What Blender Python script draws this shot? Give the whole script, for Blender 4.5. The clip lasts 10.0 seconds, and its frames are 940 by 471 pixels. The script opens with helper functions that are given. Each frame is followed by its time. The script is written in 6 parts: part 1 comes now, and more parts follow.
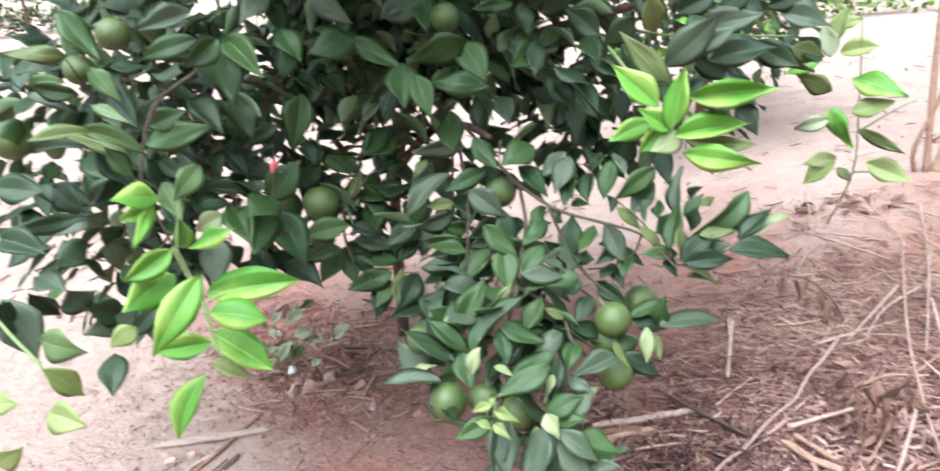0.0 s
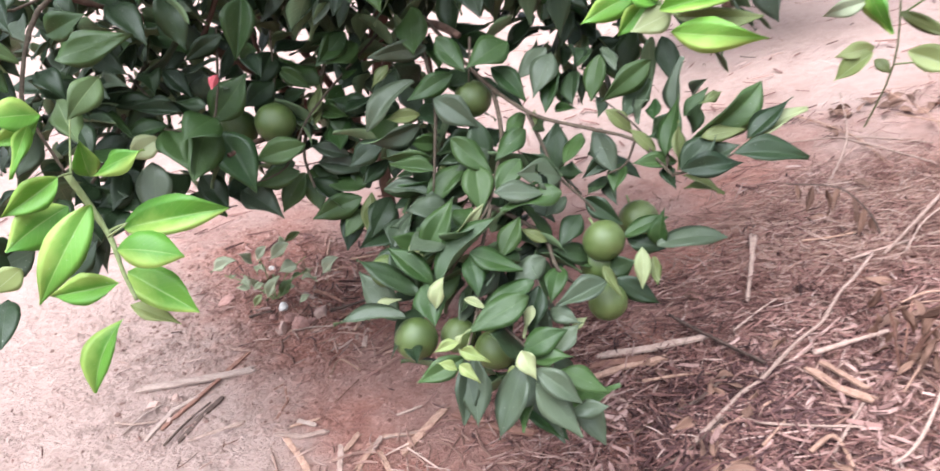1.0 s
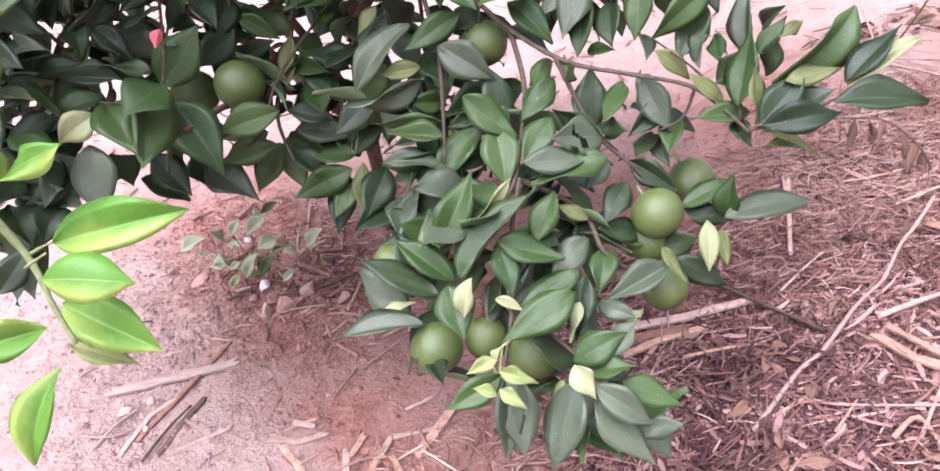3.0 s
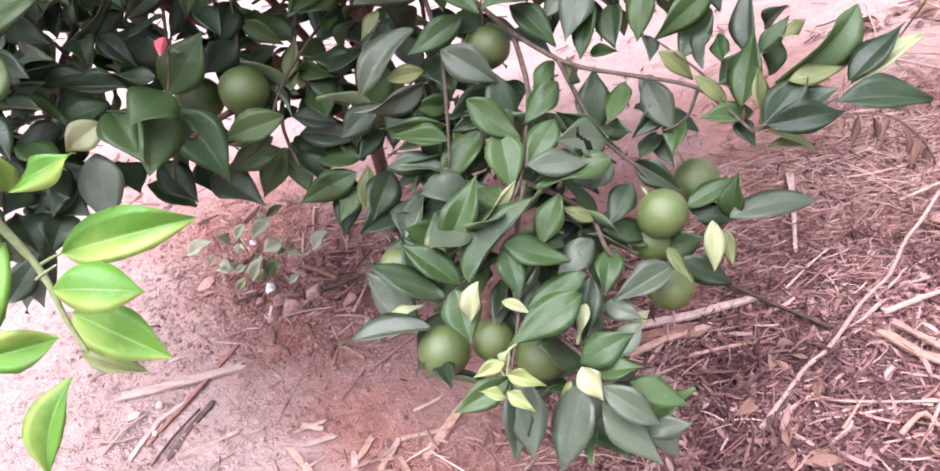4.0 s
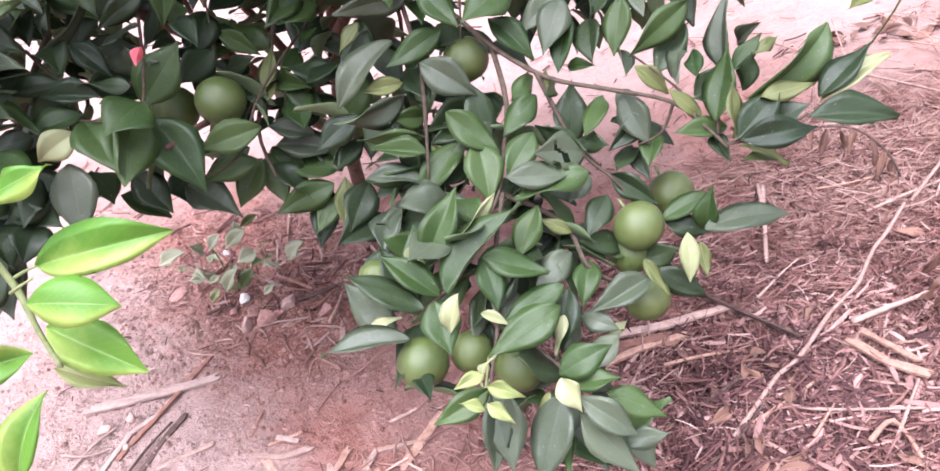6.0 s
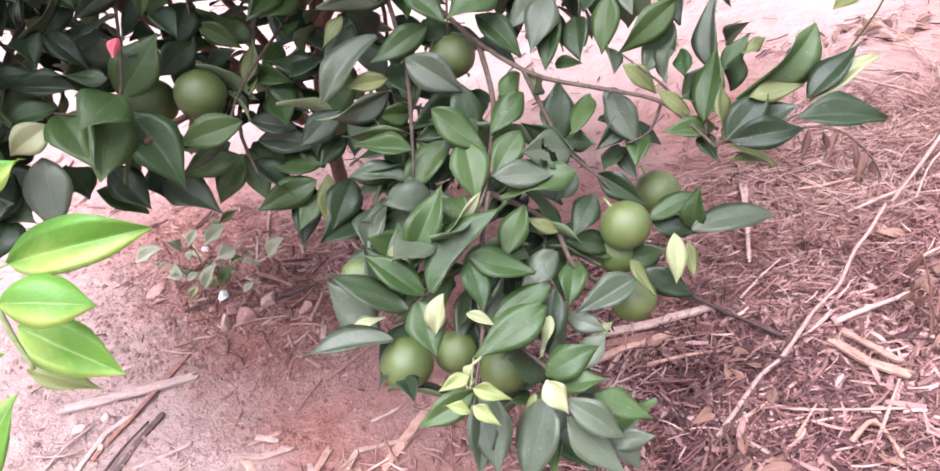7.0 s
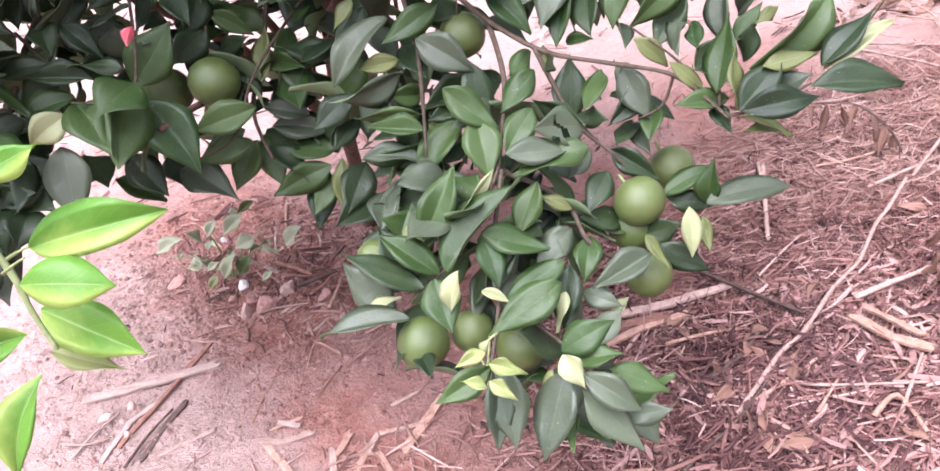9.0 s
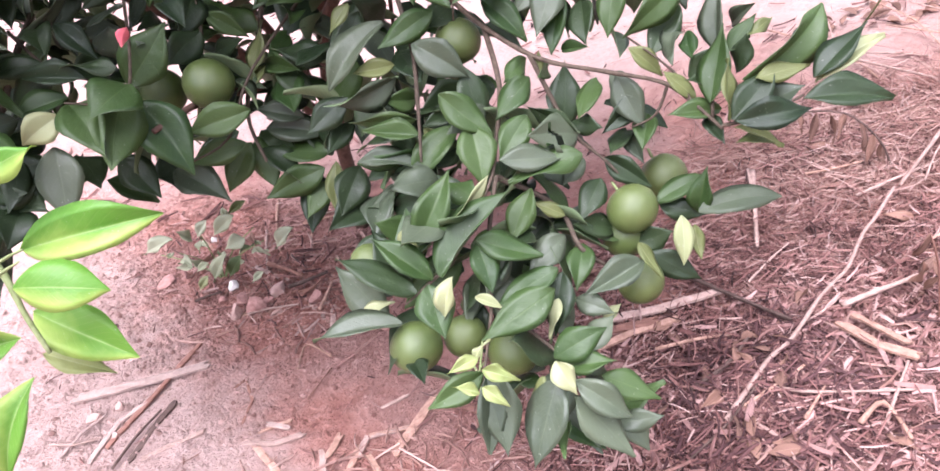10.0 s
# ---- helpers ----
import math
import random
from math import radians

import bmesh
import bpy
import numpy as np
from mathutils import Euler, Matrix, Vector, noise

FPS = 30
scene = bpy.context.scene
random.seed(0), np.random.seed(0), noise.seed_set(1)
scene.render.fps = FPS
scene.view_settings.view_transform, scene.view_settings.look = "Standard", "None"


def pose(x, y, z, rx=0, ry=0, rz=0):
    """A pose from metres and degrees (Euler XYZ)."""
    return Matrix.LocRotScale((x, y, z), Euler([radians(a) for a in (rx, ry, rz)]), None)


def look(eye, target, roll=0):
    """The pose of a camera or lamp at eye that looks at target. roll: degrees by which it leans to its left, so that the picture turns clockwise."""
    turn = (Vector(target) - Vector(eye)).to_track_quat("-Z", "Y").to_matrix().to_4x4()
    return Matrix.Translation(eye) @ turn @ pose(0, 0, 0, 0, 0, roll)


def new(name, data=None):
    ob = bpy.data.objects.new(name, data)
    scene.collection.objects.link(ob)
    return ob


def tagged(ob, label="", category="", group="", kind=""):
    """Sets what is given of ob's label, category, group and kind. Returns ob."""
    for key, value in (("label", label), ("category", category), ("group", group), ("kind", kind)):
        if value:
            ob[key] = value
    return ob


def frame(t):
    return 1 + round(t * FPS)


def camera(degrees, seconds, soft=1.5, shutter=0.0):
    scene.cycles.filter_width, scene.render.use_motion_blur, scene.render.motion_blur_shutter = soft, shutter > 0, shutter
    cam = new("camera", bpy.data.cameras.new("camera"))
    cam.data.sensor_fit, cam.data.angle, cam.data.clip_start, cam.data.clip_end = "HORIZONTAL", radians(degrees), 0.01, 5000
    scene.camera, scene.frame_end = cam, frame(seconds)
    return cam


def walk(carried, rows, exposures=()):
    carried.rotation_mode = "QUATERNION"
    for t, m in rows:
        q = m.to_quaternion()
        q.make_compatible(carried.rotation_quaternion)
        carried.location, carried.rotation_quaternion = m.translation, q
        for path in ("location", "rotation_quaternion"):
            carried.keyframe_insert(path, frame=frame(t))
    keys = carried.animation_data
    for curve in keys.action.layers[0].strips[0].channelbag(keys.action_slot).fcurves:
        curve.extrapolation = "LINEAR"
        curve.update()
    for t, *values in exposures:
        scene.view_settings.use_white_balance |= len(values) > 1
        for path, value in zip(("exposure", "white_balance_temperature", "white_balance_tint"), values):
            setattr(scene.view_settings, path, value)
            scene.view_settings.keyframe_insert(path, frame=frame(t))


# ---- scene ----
cam = camera(65.9, 10.0, soft=1.62, shutter=0.4)
PATH = [
    (0, (0.149, 0.198, 1.183), (-0.064, 2.053, 0.466), -4.1),
    (0.2, (0.170, 0.196, 1.157), (0.019, 2.048, 0.418), -4.0),
    (0.5, (0.202, 0.246, 1.124), (0.033, 2.05, 0.277), -5.3),
    (1, (0.238, 0.364, 1.088), (-0.077, 2.128, 0.2), -7.8),
    (1.5, (0.194, 0.443, 1.066), (-0.206, 2.135, 0.078), -9.7),
    (2, (0.097, 0.523, 1.05), (-0.094, 2.21, -0.007), -10.1),
    (2.2, (0.091, 0.541, 1.041), (-0.073, 2.218, -0.037), -9.6),
    (2.5, (0.113, 0.571, 1.038), (-0.125, 2.213, -0.078), -11.1),
    (2.7, (0.141, 0.582, 1.045), (-0.111, 2.262, -0.012), -10.2),
    (3.8, (0.143, 0.591, 1.057), (-0.150, 2.270, 0.009), -11.5),
    (4, (0.141, 0.588, 1.06), (-0.13, 2.264, 0.003), -11.4),
    (4.5, (0.135, 0.583, 1.068), (-0.114, 2.279, 0.037), -10.3),
    (5, (0.137, 0.582, 1.067), (-0.078, 2.276, 0.027), -9.0),
    (5.2, (0.136, 0.587, 1.064), (-0.080, 2.282, 0.026), -10.3),
    (6.3, (0.133, 0.587, 1.068), (-0.050, 2.277, 0.015), -9.6),
    (6.5, (0.13, 0.591, 1.068), (-0.044, 2.283, 0.016), -9.2),
    (7, (0.127, 0.6, 1.064), (-0.016, 2.287, -0.002), -8.7),
    (7.5, (0.13, 0.605, 1.065), (-0.115, 2.287, 0.011), -11.2),
    (8, (0.131, 0.598, 1.051), (-0.111, 2.265, -0.027), -11.5),
    (8.5, (0.13, 0.592, 1.051), (-0.075, 2.261, -0.032), -10.6),
    (9, (0.131, 0.589, 1.05), (-0.065, 2.262, -0.027), -10.9),
    (9.5, (0.124, 0.581, 1.059), (-0.056, 2.254, -0.022), -10.2),
    (10, (0.126, 0.59, 1.059), (-0.04, 2.264, -0.023), -9.7),
]
EXPOSURES = [(0.0, 1.30, 5600.0, -2.0), (0.5, 1.20, 5750.0, 4.0), (1.0, 1.22, 5800.0, 8.0), (1.5, 1.30, 5900.0, 21.0), (2.5, 1.40, 5850.0, 26.0), (4.0, 1.49, 5850.0, 25.5), (10.0, 1.55, 5900.0, 26.0)]
walk(cam, [(t, look(eye, target, roll)) for t, eye, target, roll in PATH], EXPOSURES)

# ---- daylight: a bright hazy sky and a wide soft sun ----
SUN_UP, SUN_TURN = 68.0, 208.0
world = bpy.data.worlds.new("sky")
scene.world = world
world.use_nodes = True
wn = world.node_tree
sky = wn.nodes.new("ShaderNodeTexSky")
sky.sky_type, sky.sun_disc = "NISHITA", False
sky.sun_elevation, sky.sun_rotation = radians(SUN_UP), radians(SUN_TURN)
sky.dust_density, sky.air_density = 4.0, 1.0
haze = wn.nodes.new("ShaderNodeHueSaturation")
haze.inputs["Saturation"].default_value = 0.25
wn.links.new(sky.outputs[0], haze.inputs["Color"])
wn.links.new(haze.outputs[0], wn.nodes["Background"].inputs["Color"])
wn.nodes["Background"].inputs["Strength"].default_value = 0.15
sun = new("sun", bpy.data.lights.new("sun", "SUN"))
sun.data.energy, sun.data.angle, sun.data.color = 4.3, radians(66), (1.0, 0.98, 0.95)
aim = radians(SUN_TURN)
sun.matrix_world = look((0, 0, 0), (-math.sin(aim) * math.cos(radians(SUN_UP)), -math.cos(aim) * math.cos(radians(SUN_UP)), -math.sin(radians(SUN_UP))))

# ---- materials ----
def shader(name, rough=0.6, spec=0.4):
    m = bpy.data.materials.new(name)
    m.use_nodes = True
    b = m.node_tree.nodes["Principled BSDF"]
    b.inputs["Roughness"].default_value = rough
    b.inputs["Specular IOR Level"].default_value = spec
    return m, m.node_tree, b


def node(tree, kind, **values):
    n = tree.nodes.new(kind)
    for key, value in values.items():
        n.inputs[key.replace("_", " ")].default_value = value
    return n


def ramp(tree, source, *stops):
    r = tree.nodes.new("ShaderNodeValToRGB")
    while len(r.color_ramp.elements) < len(stops):
        r.color_ramp.elements.new(0.5)
    for e, (at, colour) in zip(r.color_ramp.elements, stops):
        e.position, e.color = at, (*colour, 1)
    tree.links.new(source, r.inputs[0])
    return r.outputs[0]


def mixed(tree, factor, a, b, how="MIX"):
    m = tree.nodes.new("ShaderNodeMix")
    m.data_type, m.blend_type = "RGBA", how
    for socket, value in ((0, factor), (6, a), (7, b)):
        if isinstance(value, (int, float)):
            m.inputs[socket].default_value = value
        elif isinstance(value, tuple):
            m.inputs[socket].default_value = (*value, 1)
        else:
            tree.links.new(value, m.inputs[socket])
    return m.outputs[2]


def maths(tree, how, a, b=0.0):
    m = tree.nodes.new("ShaderNodeMath")
    m.operation = how
    for socket, value in ((0, a), (1, b)):
        if isinstance(value, (int, float)):
            m.inputs[socket].default_value = value
        else:
            tree.links.new(value, m.inputs[socket])
    return m.outputs[0]


def noise_of(tree, vector, scale, detail=4.0, rough=0.55):
    n = node(tree, "ShaderNodeTexNoise", Scale=scale, Detail=detail, Roughness=rough)
    if vector is not None:
        tree.links.new(vector, n.inputs["Vector"])
    return n.outputs[0]


def bumped(tree, bsdf, height, distance, strength=1.0):
    b = node(tree, "ShaderNodeBump", Strength=strength, Distance=distance)
    tree.links.new(height, b.inputs["Height"])
    tree.links.new(b.outputs[0], bsdf.inputs["Normal"])


def leaf_material(name, low, high, rib, edge=None, rough=0.48, glow=0.25, vein=0.35, spine=0.6):
    """A leaf's face: each leaf has its own shade; a pale midrib, faint side veins, blotches and specks."""
    m, tree, b = shader(name, rough, 0.36)
    uv = tree.nodes.new("ShaderNodeUVMap").outputs[0]
    place = tree.nodes.new("ShaderNodeTexCoord").outputs["Object"]
    world_place = tree.nodes.new("ShaderNodeNewGeometry")
    own = maths(tree, "FRACT", maths(tree, "ADD", tree.nodes.new("ShaderNodeObjectInfo").outputs["Random"], world_place.outputs["Random Per Island"]))
    base = mixed(tree, own, low, high)
    blotch = noise_of(tree, world_place.outputs["Position"], 28.0, 3.0)
    base = mixed(tree, maths(tree, "MULTIPLY", ramp(tree, blotch, (0.4, (0, 0, 0)), (0.7, (1, 1, 1))), 0.35), base, high)
    split = tree.nodes.new("ShaderNodeSeparateXYZ")
    tree.links.new(uv, split.inputs[0])
    across = maths(tree, "ABSOLUTE", maths(tree, "SUBTRACT", split.outputs[0], 0.5))
    # side veins sweep forward from the midrib
    slant = maths(tree, "SUBTRACT", maths(tree, "MULTIPLY", split.outputs[1], 11.0), maths(tree, "MULTIPLY", across, 7.0))
    wave = maths(tree, "PINGPONG", slant, 0.5)
    veins = ramp(tree, wave, (0.0, (1, 1, 1)), (0.09, (0, 0, 0)))
    base = mixed(tree, maths(tree, "MULTIPLY", veins, vein), base, rib)
    # young leaves: pale margin, and one half painted paler as its lit fold
    if edge:
        side = maths(tree, "MULTIPLY", maths(tree, "SUBTRACT", split.outputs[0], 0.38), 0.55)
        far = maths(tree, "ADD", maths(tree, "ADD", side, maths(tree, "MULTIPLY", across, 0.3)), maths(tree, "MULTIPLY", noise_of(tree, world_place.outputs["Position"], 11.0), 1.1))
        base = mixed(tree, ramp(tree, far, (0.68, (0, 0, 0)), (0.96, (1, 1, 1))), base, edge)
    midrib = ramp(tree, across, (0.006, (1, 1, 1)), (0.022, (0, 0, 0)))
    base = mixed(tree, maths(tree, "MULTIPLY", midrib, spine), base, rib)
    specks = ramp(tree, noise_of(tree, world_place.outputs["Position"], 330.0, 1.0), (0.745, (0, 0, 0)), (0.77, (1, 1, 1)))
    base = mixed(tree, maths(tree, "MULTIPLY", specks, 0.32), base, (0.42, 0.42, 0.36))
    tree.links.new(base, b.inputs["Base Color"])
    dust = noise_of(tree, world_place.outputs["Position"], 60.0, 4.0)
    tree.links.new(maths(tree, "ADD", maths(tree, "MULTIPLY", dust, 0.3), rough - 0.15), b.inputs["Roughness"])
    relief = maths(tree, "ADD", maths(tree, "MULTIPLY", veins, -0.15), maths(tree, "MULTIPLY", midrib, -0.2))
    relief = maths(tree, "ADD", relief, maths(tree, "MULTIPLY", noise_of(tree, world_place.outputs["Position"], 55.0, 3.0), 2.2))
    bumped(tree, b, relief, 0.0012, 0.6)
    through_light = tree.nodes.new("ShaderNodeBsdfTranslucent")
    tree.links.new(mixed(tree, 0.5, base, (min(1, high[0] * 1.6), min(1, high[1] * 1.5), high[2] * 0.8)), through_light.inputs["Color"])
    blend = tree.nodes.new("ShaderNodeMixShader")
    blend.inputs[0].default_value = glow
    tree.links.new(b.outputs[0], blend.inputs[1])
    tree.links.new(through_light.outputs[0], blend.inputs[2])
    tree.links.new(blend.outputs[0], tree.nodes["Material Output"].inputs["Surface"])
    return m


LEAF = {
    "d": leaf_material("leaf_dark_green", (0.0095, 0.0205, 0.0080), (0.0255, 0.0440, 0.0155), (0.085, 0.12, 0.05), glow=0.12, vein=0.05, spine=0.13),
    "m": leaf_material("leaf_green", (0.0155, 0.0400, 0.0085), (0.0450, 0.0790, 0.0205), (0.14, 0.20, 0.07), glow=0.18, vein=0.05, spine=0.13),
    "g": leaf_material("leaf_grey_green", (0.034, 0.048, 0.028), (0.072, 0.091, 0.054), (0.15, 0.19, 0.11), rough=0.45, glow=0.12, vein=0.05, spine=0.13),
    "o": leaf_material("leaf_olive", (0.075, 0.095, 0.028), (0.130, 0.150, 0.050), (0.24, 0.26, 0.12), glow=0.2),
    "y": leaf_material("leaf_young_green", (0.075, 0.205, 0.020), (0.132, 0.278, 0.036), (0.36, 0.45, 0.17), edge=(0.30, 0.42, 0.09), glow=0.27, vein=0.10, spine=0.42),
    "p": leaf_material("leaf_pale_yellow", (0.22, 0.25, 0.115), (0.31, 0.335, 0.175), (0.38, 0.40, 0.25), glow=0.3, vein=0.12),
}
LEAF["w"] = leaf_material("weed_leaf", (0.31, 0.345, 0.21), (0.45, 0.47, 0.33), (0.47, 0.49, 0.36), rough=0.65, glow=0.35, vein=0.15)
LEAF["l"] = leaf_material("leaf_lime", (0.23, 0.285, 0.095), (0.33, 0.37, 0.155), (0.50, 0.53, 0.30), glow=0.4, vein=0.1)
LEAF["s"] = leaf_material("leaf_soft_green", (0.070, 0.115, 0.036), (0.115, 0.160, 0.060), (0.22, 0.28, 0.13), glow=0.3, vein=0.1)
LEAF["b"] = leaf_material("dead_leaf", (0.10, 0.052, 0.038), (0.22, 0.120, 0.085), (0.26, 0.165, 0.12), rough=0.8, glow=0.1)
UNDER = {
    "o": LEAF["o"],
    "b": LEAF["b"],
    "l": LEAF["l"],
    "d": leaf_material("leaf_underside", (0.085, 0.130, 0.060), (0.120, 0.165, 0.080), (0.19, 0.24, 0.12), rough=0.6, glow=0.12, vein=0.5),
    "y": leaf_material("young_leaf_underside", (0.260, 0.420, 0.090), (0.340, 0.480, 0.130), (0.52, 0.60, 0.28), rough=0.6, glow=0.35),
    "p": LEAF["p"],
}


def bark_material(name, dark, light, scale=60.0):
    m, tree, b = shader(name, 0.85, 0.2)
    co = tree.nodes.new("ShaderNodeNewGeometry").outputs["Position"]
    n = noise_of(tree, co, scale, 5.0, 0.7)
    own = tree.nodes.new("ShaderNodeObjectInfo").outputs["Random"]
    base = ramp(tree, n, (0.3, dark), (0.7, light))
    base = mixed(tree, maths(tree, "MULTIPLY", own, 0.4), base, tuple(0.6 * c for c in dark))
    tree.links.new(base, b.inputs["Base Color"])
    bumped(tree, b, noise_of(tree, co, scale * 3, 4.0, 0.7), 0.002, 0.8)
    return m


BARK = bark_material("trunk_bark", (0.06, 0.035, 0.025), (0.17, 0.10, 0.075))
TWIG = bark_material("twig_bark", (0.045, 0.034, 0.024), (0.115, 0.086, 0.062), 120.0)
STEM = bark_material("green_stem", (0.15, 0.19, 0.07), (0.27, 0.31, 0.15), 90.0)
STRAW = {
    "straw": bark_material("straw_tan", (0.22, 0.12, 0.085), (0.46, 0.29, 0.22), 70.0),
    "pale": bark_material("straw_pale", (0.24, 0.155, 0.125), (0.45, 0.32, 0.27), 70.0),
    "bleached": bark_material("bleached_wood", (0.27, 0.185, 0.155), (0.47, 0.36, 0.31), 70.0),
    "red": bark_material("straw_red_brown", (0.16, 0.075, 0.055), (0.30, 0.16, 0.12), 70.0),
    "dark": bark_material("wood_dark", (0.055, 0.035, 0.028), (0.13, 0.085, 0.07), 70.0),
}


def litter_material(name, *stops):
    """Chopped straw, bark and dead leaves: every piece its own brown."""
    m, tree, b = shader(name, 0.85, 0.2)
    g = tree.nodes.new("ShaderNodeNewGeometry")
    base = ramp(tree, g.outputs["Random Per Island"], *stops)
    base = mixed(tree, 0.45, base, ramp(tree, noise_of(tree, g.outputs["Position"], 90.0, 4.0), (0.3, (0.4, 0.36, 0.34)), (0.7, (1, 1, 1))), "MULTIPLY")
    # broad noise patches multiply the litter darker
    dark_patches = ramp(tree, noise_of(tree, g.outputs["Position"], 4.5, 3.0), (0.40, (0.62, 0.56, 0.56)), (0.60, (1, 1, 1)))
    base = mixed(tree, 0.8, base, dark_patches, "MULTIPLY")
    tree.links.new(base, b.inputs["Base Color"])
    return m


LITTER = litter_material("dry_litter", (0.0, (0.036, 0.018, 0.017)), (0.28, (0.125, 0.059, 0.052)), (0.50, (0.23, 0.116, 0.100)), (0.70, (0.29, 0.155, 0.133)), (0.86, (0.38, 0.230, 0.196)), (1.0, (0.52, 0.38, 0.335)))
PALE_LITTER = litter_material("pale_litter", (0.0, (0.17, 0.090, 0.070)), (0.35, (0.28, 0.160, 0.128)), (0.7, (0.36, 0.228, 0.187)), (1.0, (0.47, 0.33, 0.28)))
FLAKE_LITTER = litter_material("flake_litter", (0.0, (0.17, 0.095, 0.085)), (0.5, (0.34, 0.200, 0.176)), (1.0, (0.50, 0.335, 0.298)))
DARK_LITTER = litter_material("dark_litter", (0.0, (0.040, 0.020, 0.020)), (0.5, (0.105, 0.052, 0.050)), (0.85, (0.17, 0.085, 0.075)), (1.0, (0.28, 0.16, 0.135)))


def soil_material(name, loose=False):
    """Red lateritic soil with dust and crumbs, painted paler as sunlit over dry trodden ground; loose lumps differ one
    from another.
    """
    m, tree, b = shader(name, 0.95, 0.12)
    g = tree.nodes.new("ShaderNodeNewGeometry")
    co = g.outputs["Position"]
    coarse = noise_of(tree, co, 2.2, 4.0, 0.6)
    mid = noise_of(tree, co, 22.0, 6.0, 0.7)
    fine = noise_of(tree, co, 190.0, 4.0, 0.7)
    base = ramp(tree, mid, (0.3, (0.28, 0.116, 0.090)), (0.55, (0.40, 0.200, 0.160)), (0.75, (0.50, 0.285, 0.232)))
    base = mixed(tree, ramp(tree, coarse, (0.42, (0, 0, 0)), (0.62, (1, 1, 1))), base, mixed(tree, mid, (0.34, 0.192, 0.160), (0.43, 0.278, 0.240)))
    base = mixed(tree, ramp(tree, fine, (0.32, (0.28, 0.28, 0.28)), (0.6, (0, 0, 0))), base, (0.22, 0.095, 0.073))
    patch = noise_of(tree, co, 5.5, 3.0, 0.55)
    rough_patch = ramp(tree, patch, (0.42, (0.12, 0.12, 0.12)), (0.62, (1, 1, 1)))
    # sunlit ground painted pale, partly dry trodden dust: a ragged band beside the tree
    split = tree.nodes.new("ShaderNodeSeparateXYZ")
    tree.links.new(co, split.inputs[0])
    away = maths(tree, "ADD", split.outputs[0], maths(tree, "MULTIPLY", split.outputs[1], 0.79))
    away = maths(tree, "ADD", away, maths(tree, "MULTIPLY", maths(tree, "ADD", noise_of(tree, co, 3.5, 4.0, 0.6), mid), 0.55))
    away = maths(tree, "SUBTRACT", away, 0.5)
    sunlit_dust = ramp(tree, away, (0.71, (1, 1, 1)), (1.03, (0, 0, 0)))
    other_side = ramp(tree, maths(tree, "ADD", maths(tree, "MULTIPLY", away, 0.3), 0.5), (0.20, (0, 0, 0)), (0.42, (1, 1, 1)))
    sunlit_dust = maths(tree, "MULTIPLY", sunlit_dust, other_side)
    # the open ground beyond the tree is painted pale as sunlit too
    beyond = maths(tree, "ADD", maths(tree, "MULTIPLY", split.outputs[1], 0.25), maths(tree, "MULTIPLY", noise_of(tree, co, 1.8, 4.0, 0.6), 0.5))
    sunlit_dust = maths(tree, "MAXIMUM", sunlit_dust, maths(tree, "MULTIPLY", ramp(tree, maths(tree, "SUBTRACT", beyond, 0.4), (0.46, (0, 0, 0)), (0.68, (1, 1, 1))), 0.95))
    base = mixed(tree, maths(tree, "MULTIPLY", sunlit_dust, 0.85), base, mixed(tree, mid, (0.40, 0.275, 0.238), (0.58, 0.440, 0.392)))
    grain = noise_of(tree, co, 75.0, 3.0, 0.6)
    base = mixed(tree, maths(tree, "MULTIPLY", ramp(tree, grain, (0.30, (0.42, 0.42, 0.42)), (0.52, (0, 0, 0))), rough_patch), base, (0.22, 0.098, 0.078))
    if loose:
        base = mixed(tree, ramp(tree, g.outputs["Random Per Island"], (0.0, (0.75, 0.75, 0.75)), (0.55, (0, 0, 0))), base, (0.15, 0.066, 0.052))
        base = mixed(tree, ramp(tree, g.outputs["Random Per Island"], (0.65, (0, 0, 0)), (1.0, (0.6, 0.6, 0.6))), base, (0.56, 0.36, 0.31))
    tree.links.new(base, b.inputs["Base Color"])
    height = maths(tree, "ADD", maths(tree, "ADD", fine, maths(tree, "MULTIPLY", mid, 2.0)), maths(tree, "MULTIPLY", maths(tree, "MULTIPLY", grain, rough_patch), 2.0))
    bumped(tree, b, height, 0.013, 1.0)
    return m


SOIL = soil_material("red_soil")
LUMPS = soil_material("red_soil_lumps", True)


def rind_material():
    """Unripe orange: deep green with a yellower flush and fine oil pits."""
    m, tree, b = shader("green_rind", 0.36, 0.5)
    co = tree.nodes.new("ShaderNodeTexCoord").outputs["Object"]
    own = tree.nodes.new("ShaderNodeObjectInfo").outputs["Random"]
    patch = noise_of(tree, tree.nodes.new("ShaderNodeNewGeometry").outputs["Position"], 22.0, 3.0)
    base = ramp(tree, patch, (0.3, (0.038, 0.066, 0.015)), (0.6, (0.062, 0.092, 0.023)), (0.85, (0.105, 0.132, 0.040)))
    base = mixed(tree, maths(tree, "MULTIPLY", own, 0.4), base, (0.125, 0.142, 0.047))
    pits = tree.nodes.new("ShaderNodeTexVoronoi")
    pits.inputs["Scale"].default_value = 38.0
    tree.links.new(co, pits.inputs["Vector"])
    base = mixed(tree, ramp(tree, pits.outputs["Distance"], (0.0, (0.35, 0.35, 0.35)), (0.3, (0, 0, 0))), base, (0.28, 0.32, 0.12))
    tree.links.new(base, b.inputs["Base Color"])
    bumped(tree, b, pits.outputs["Distance"], 0.0008, 0.5)
    return m


RIND = rind_material()


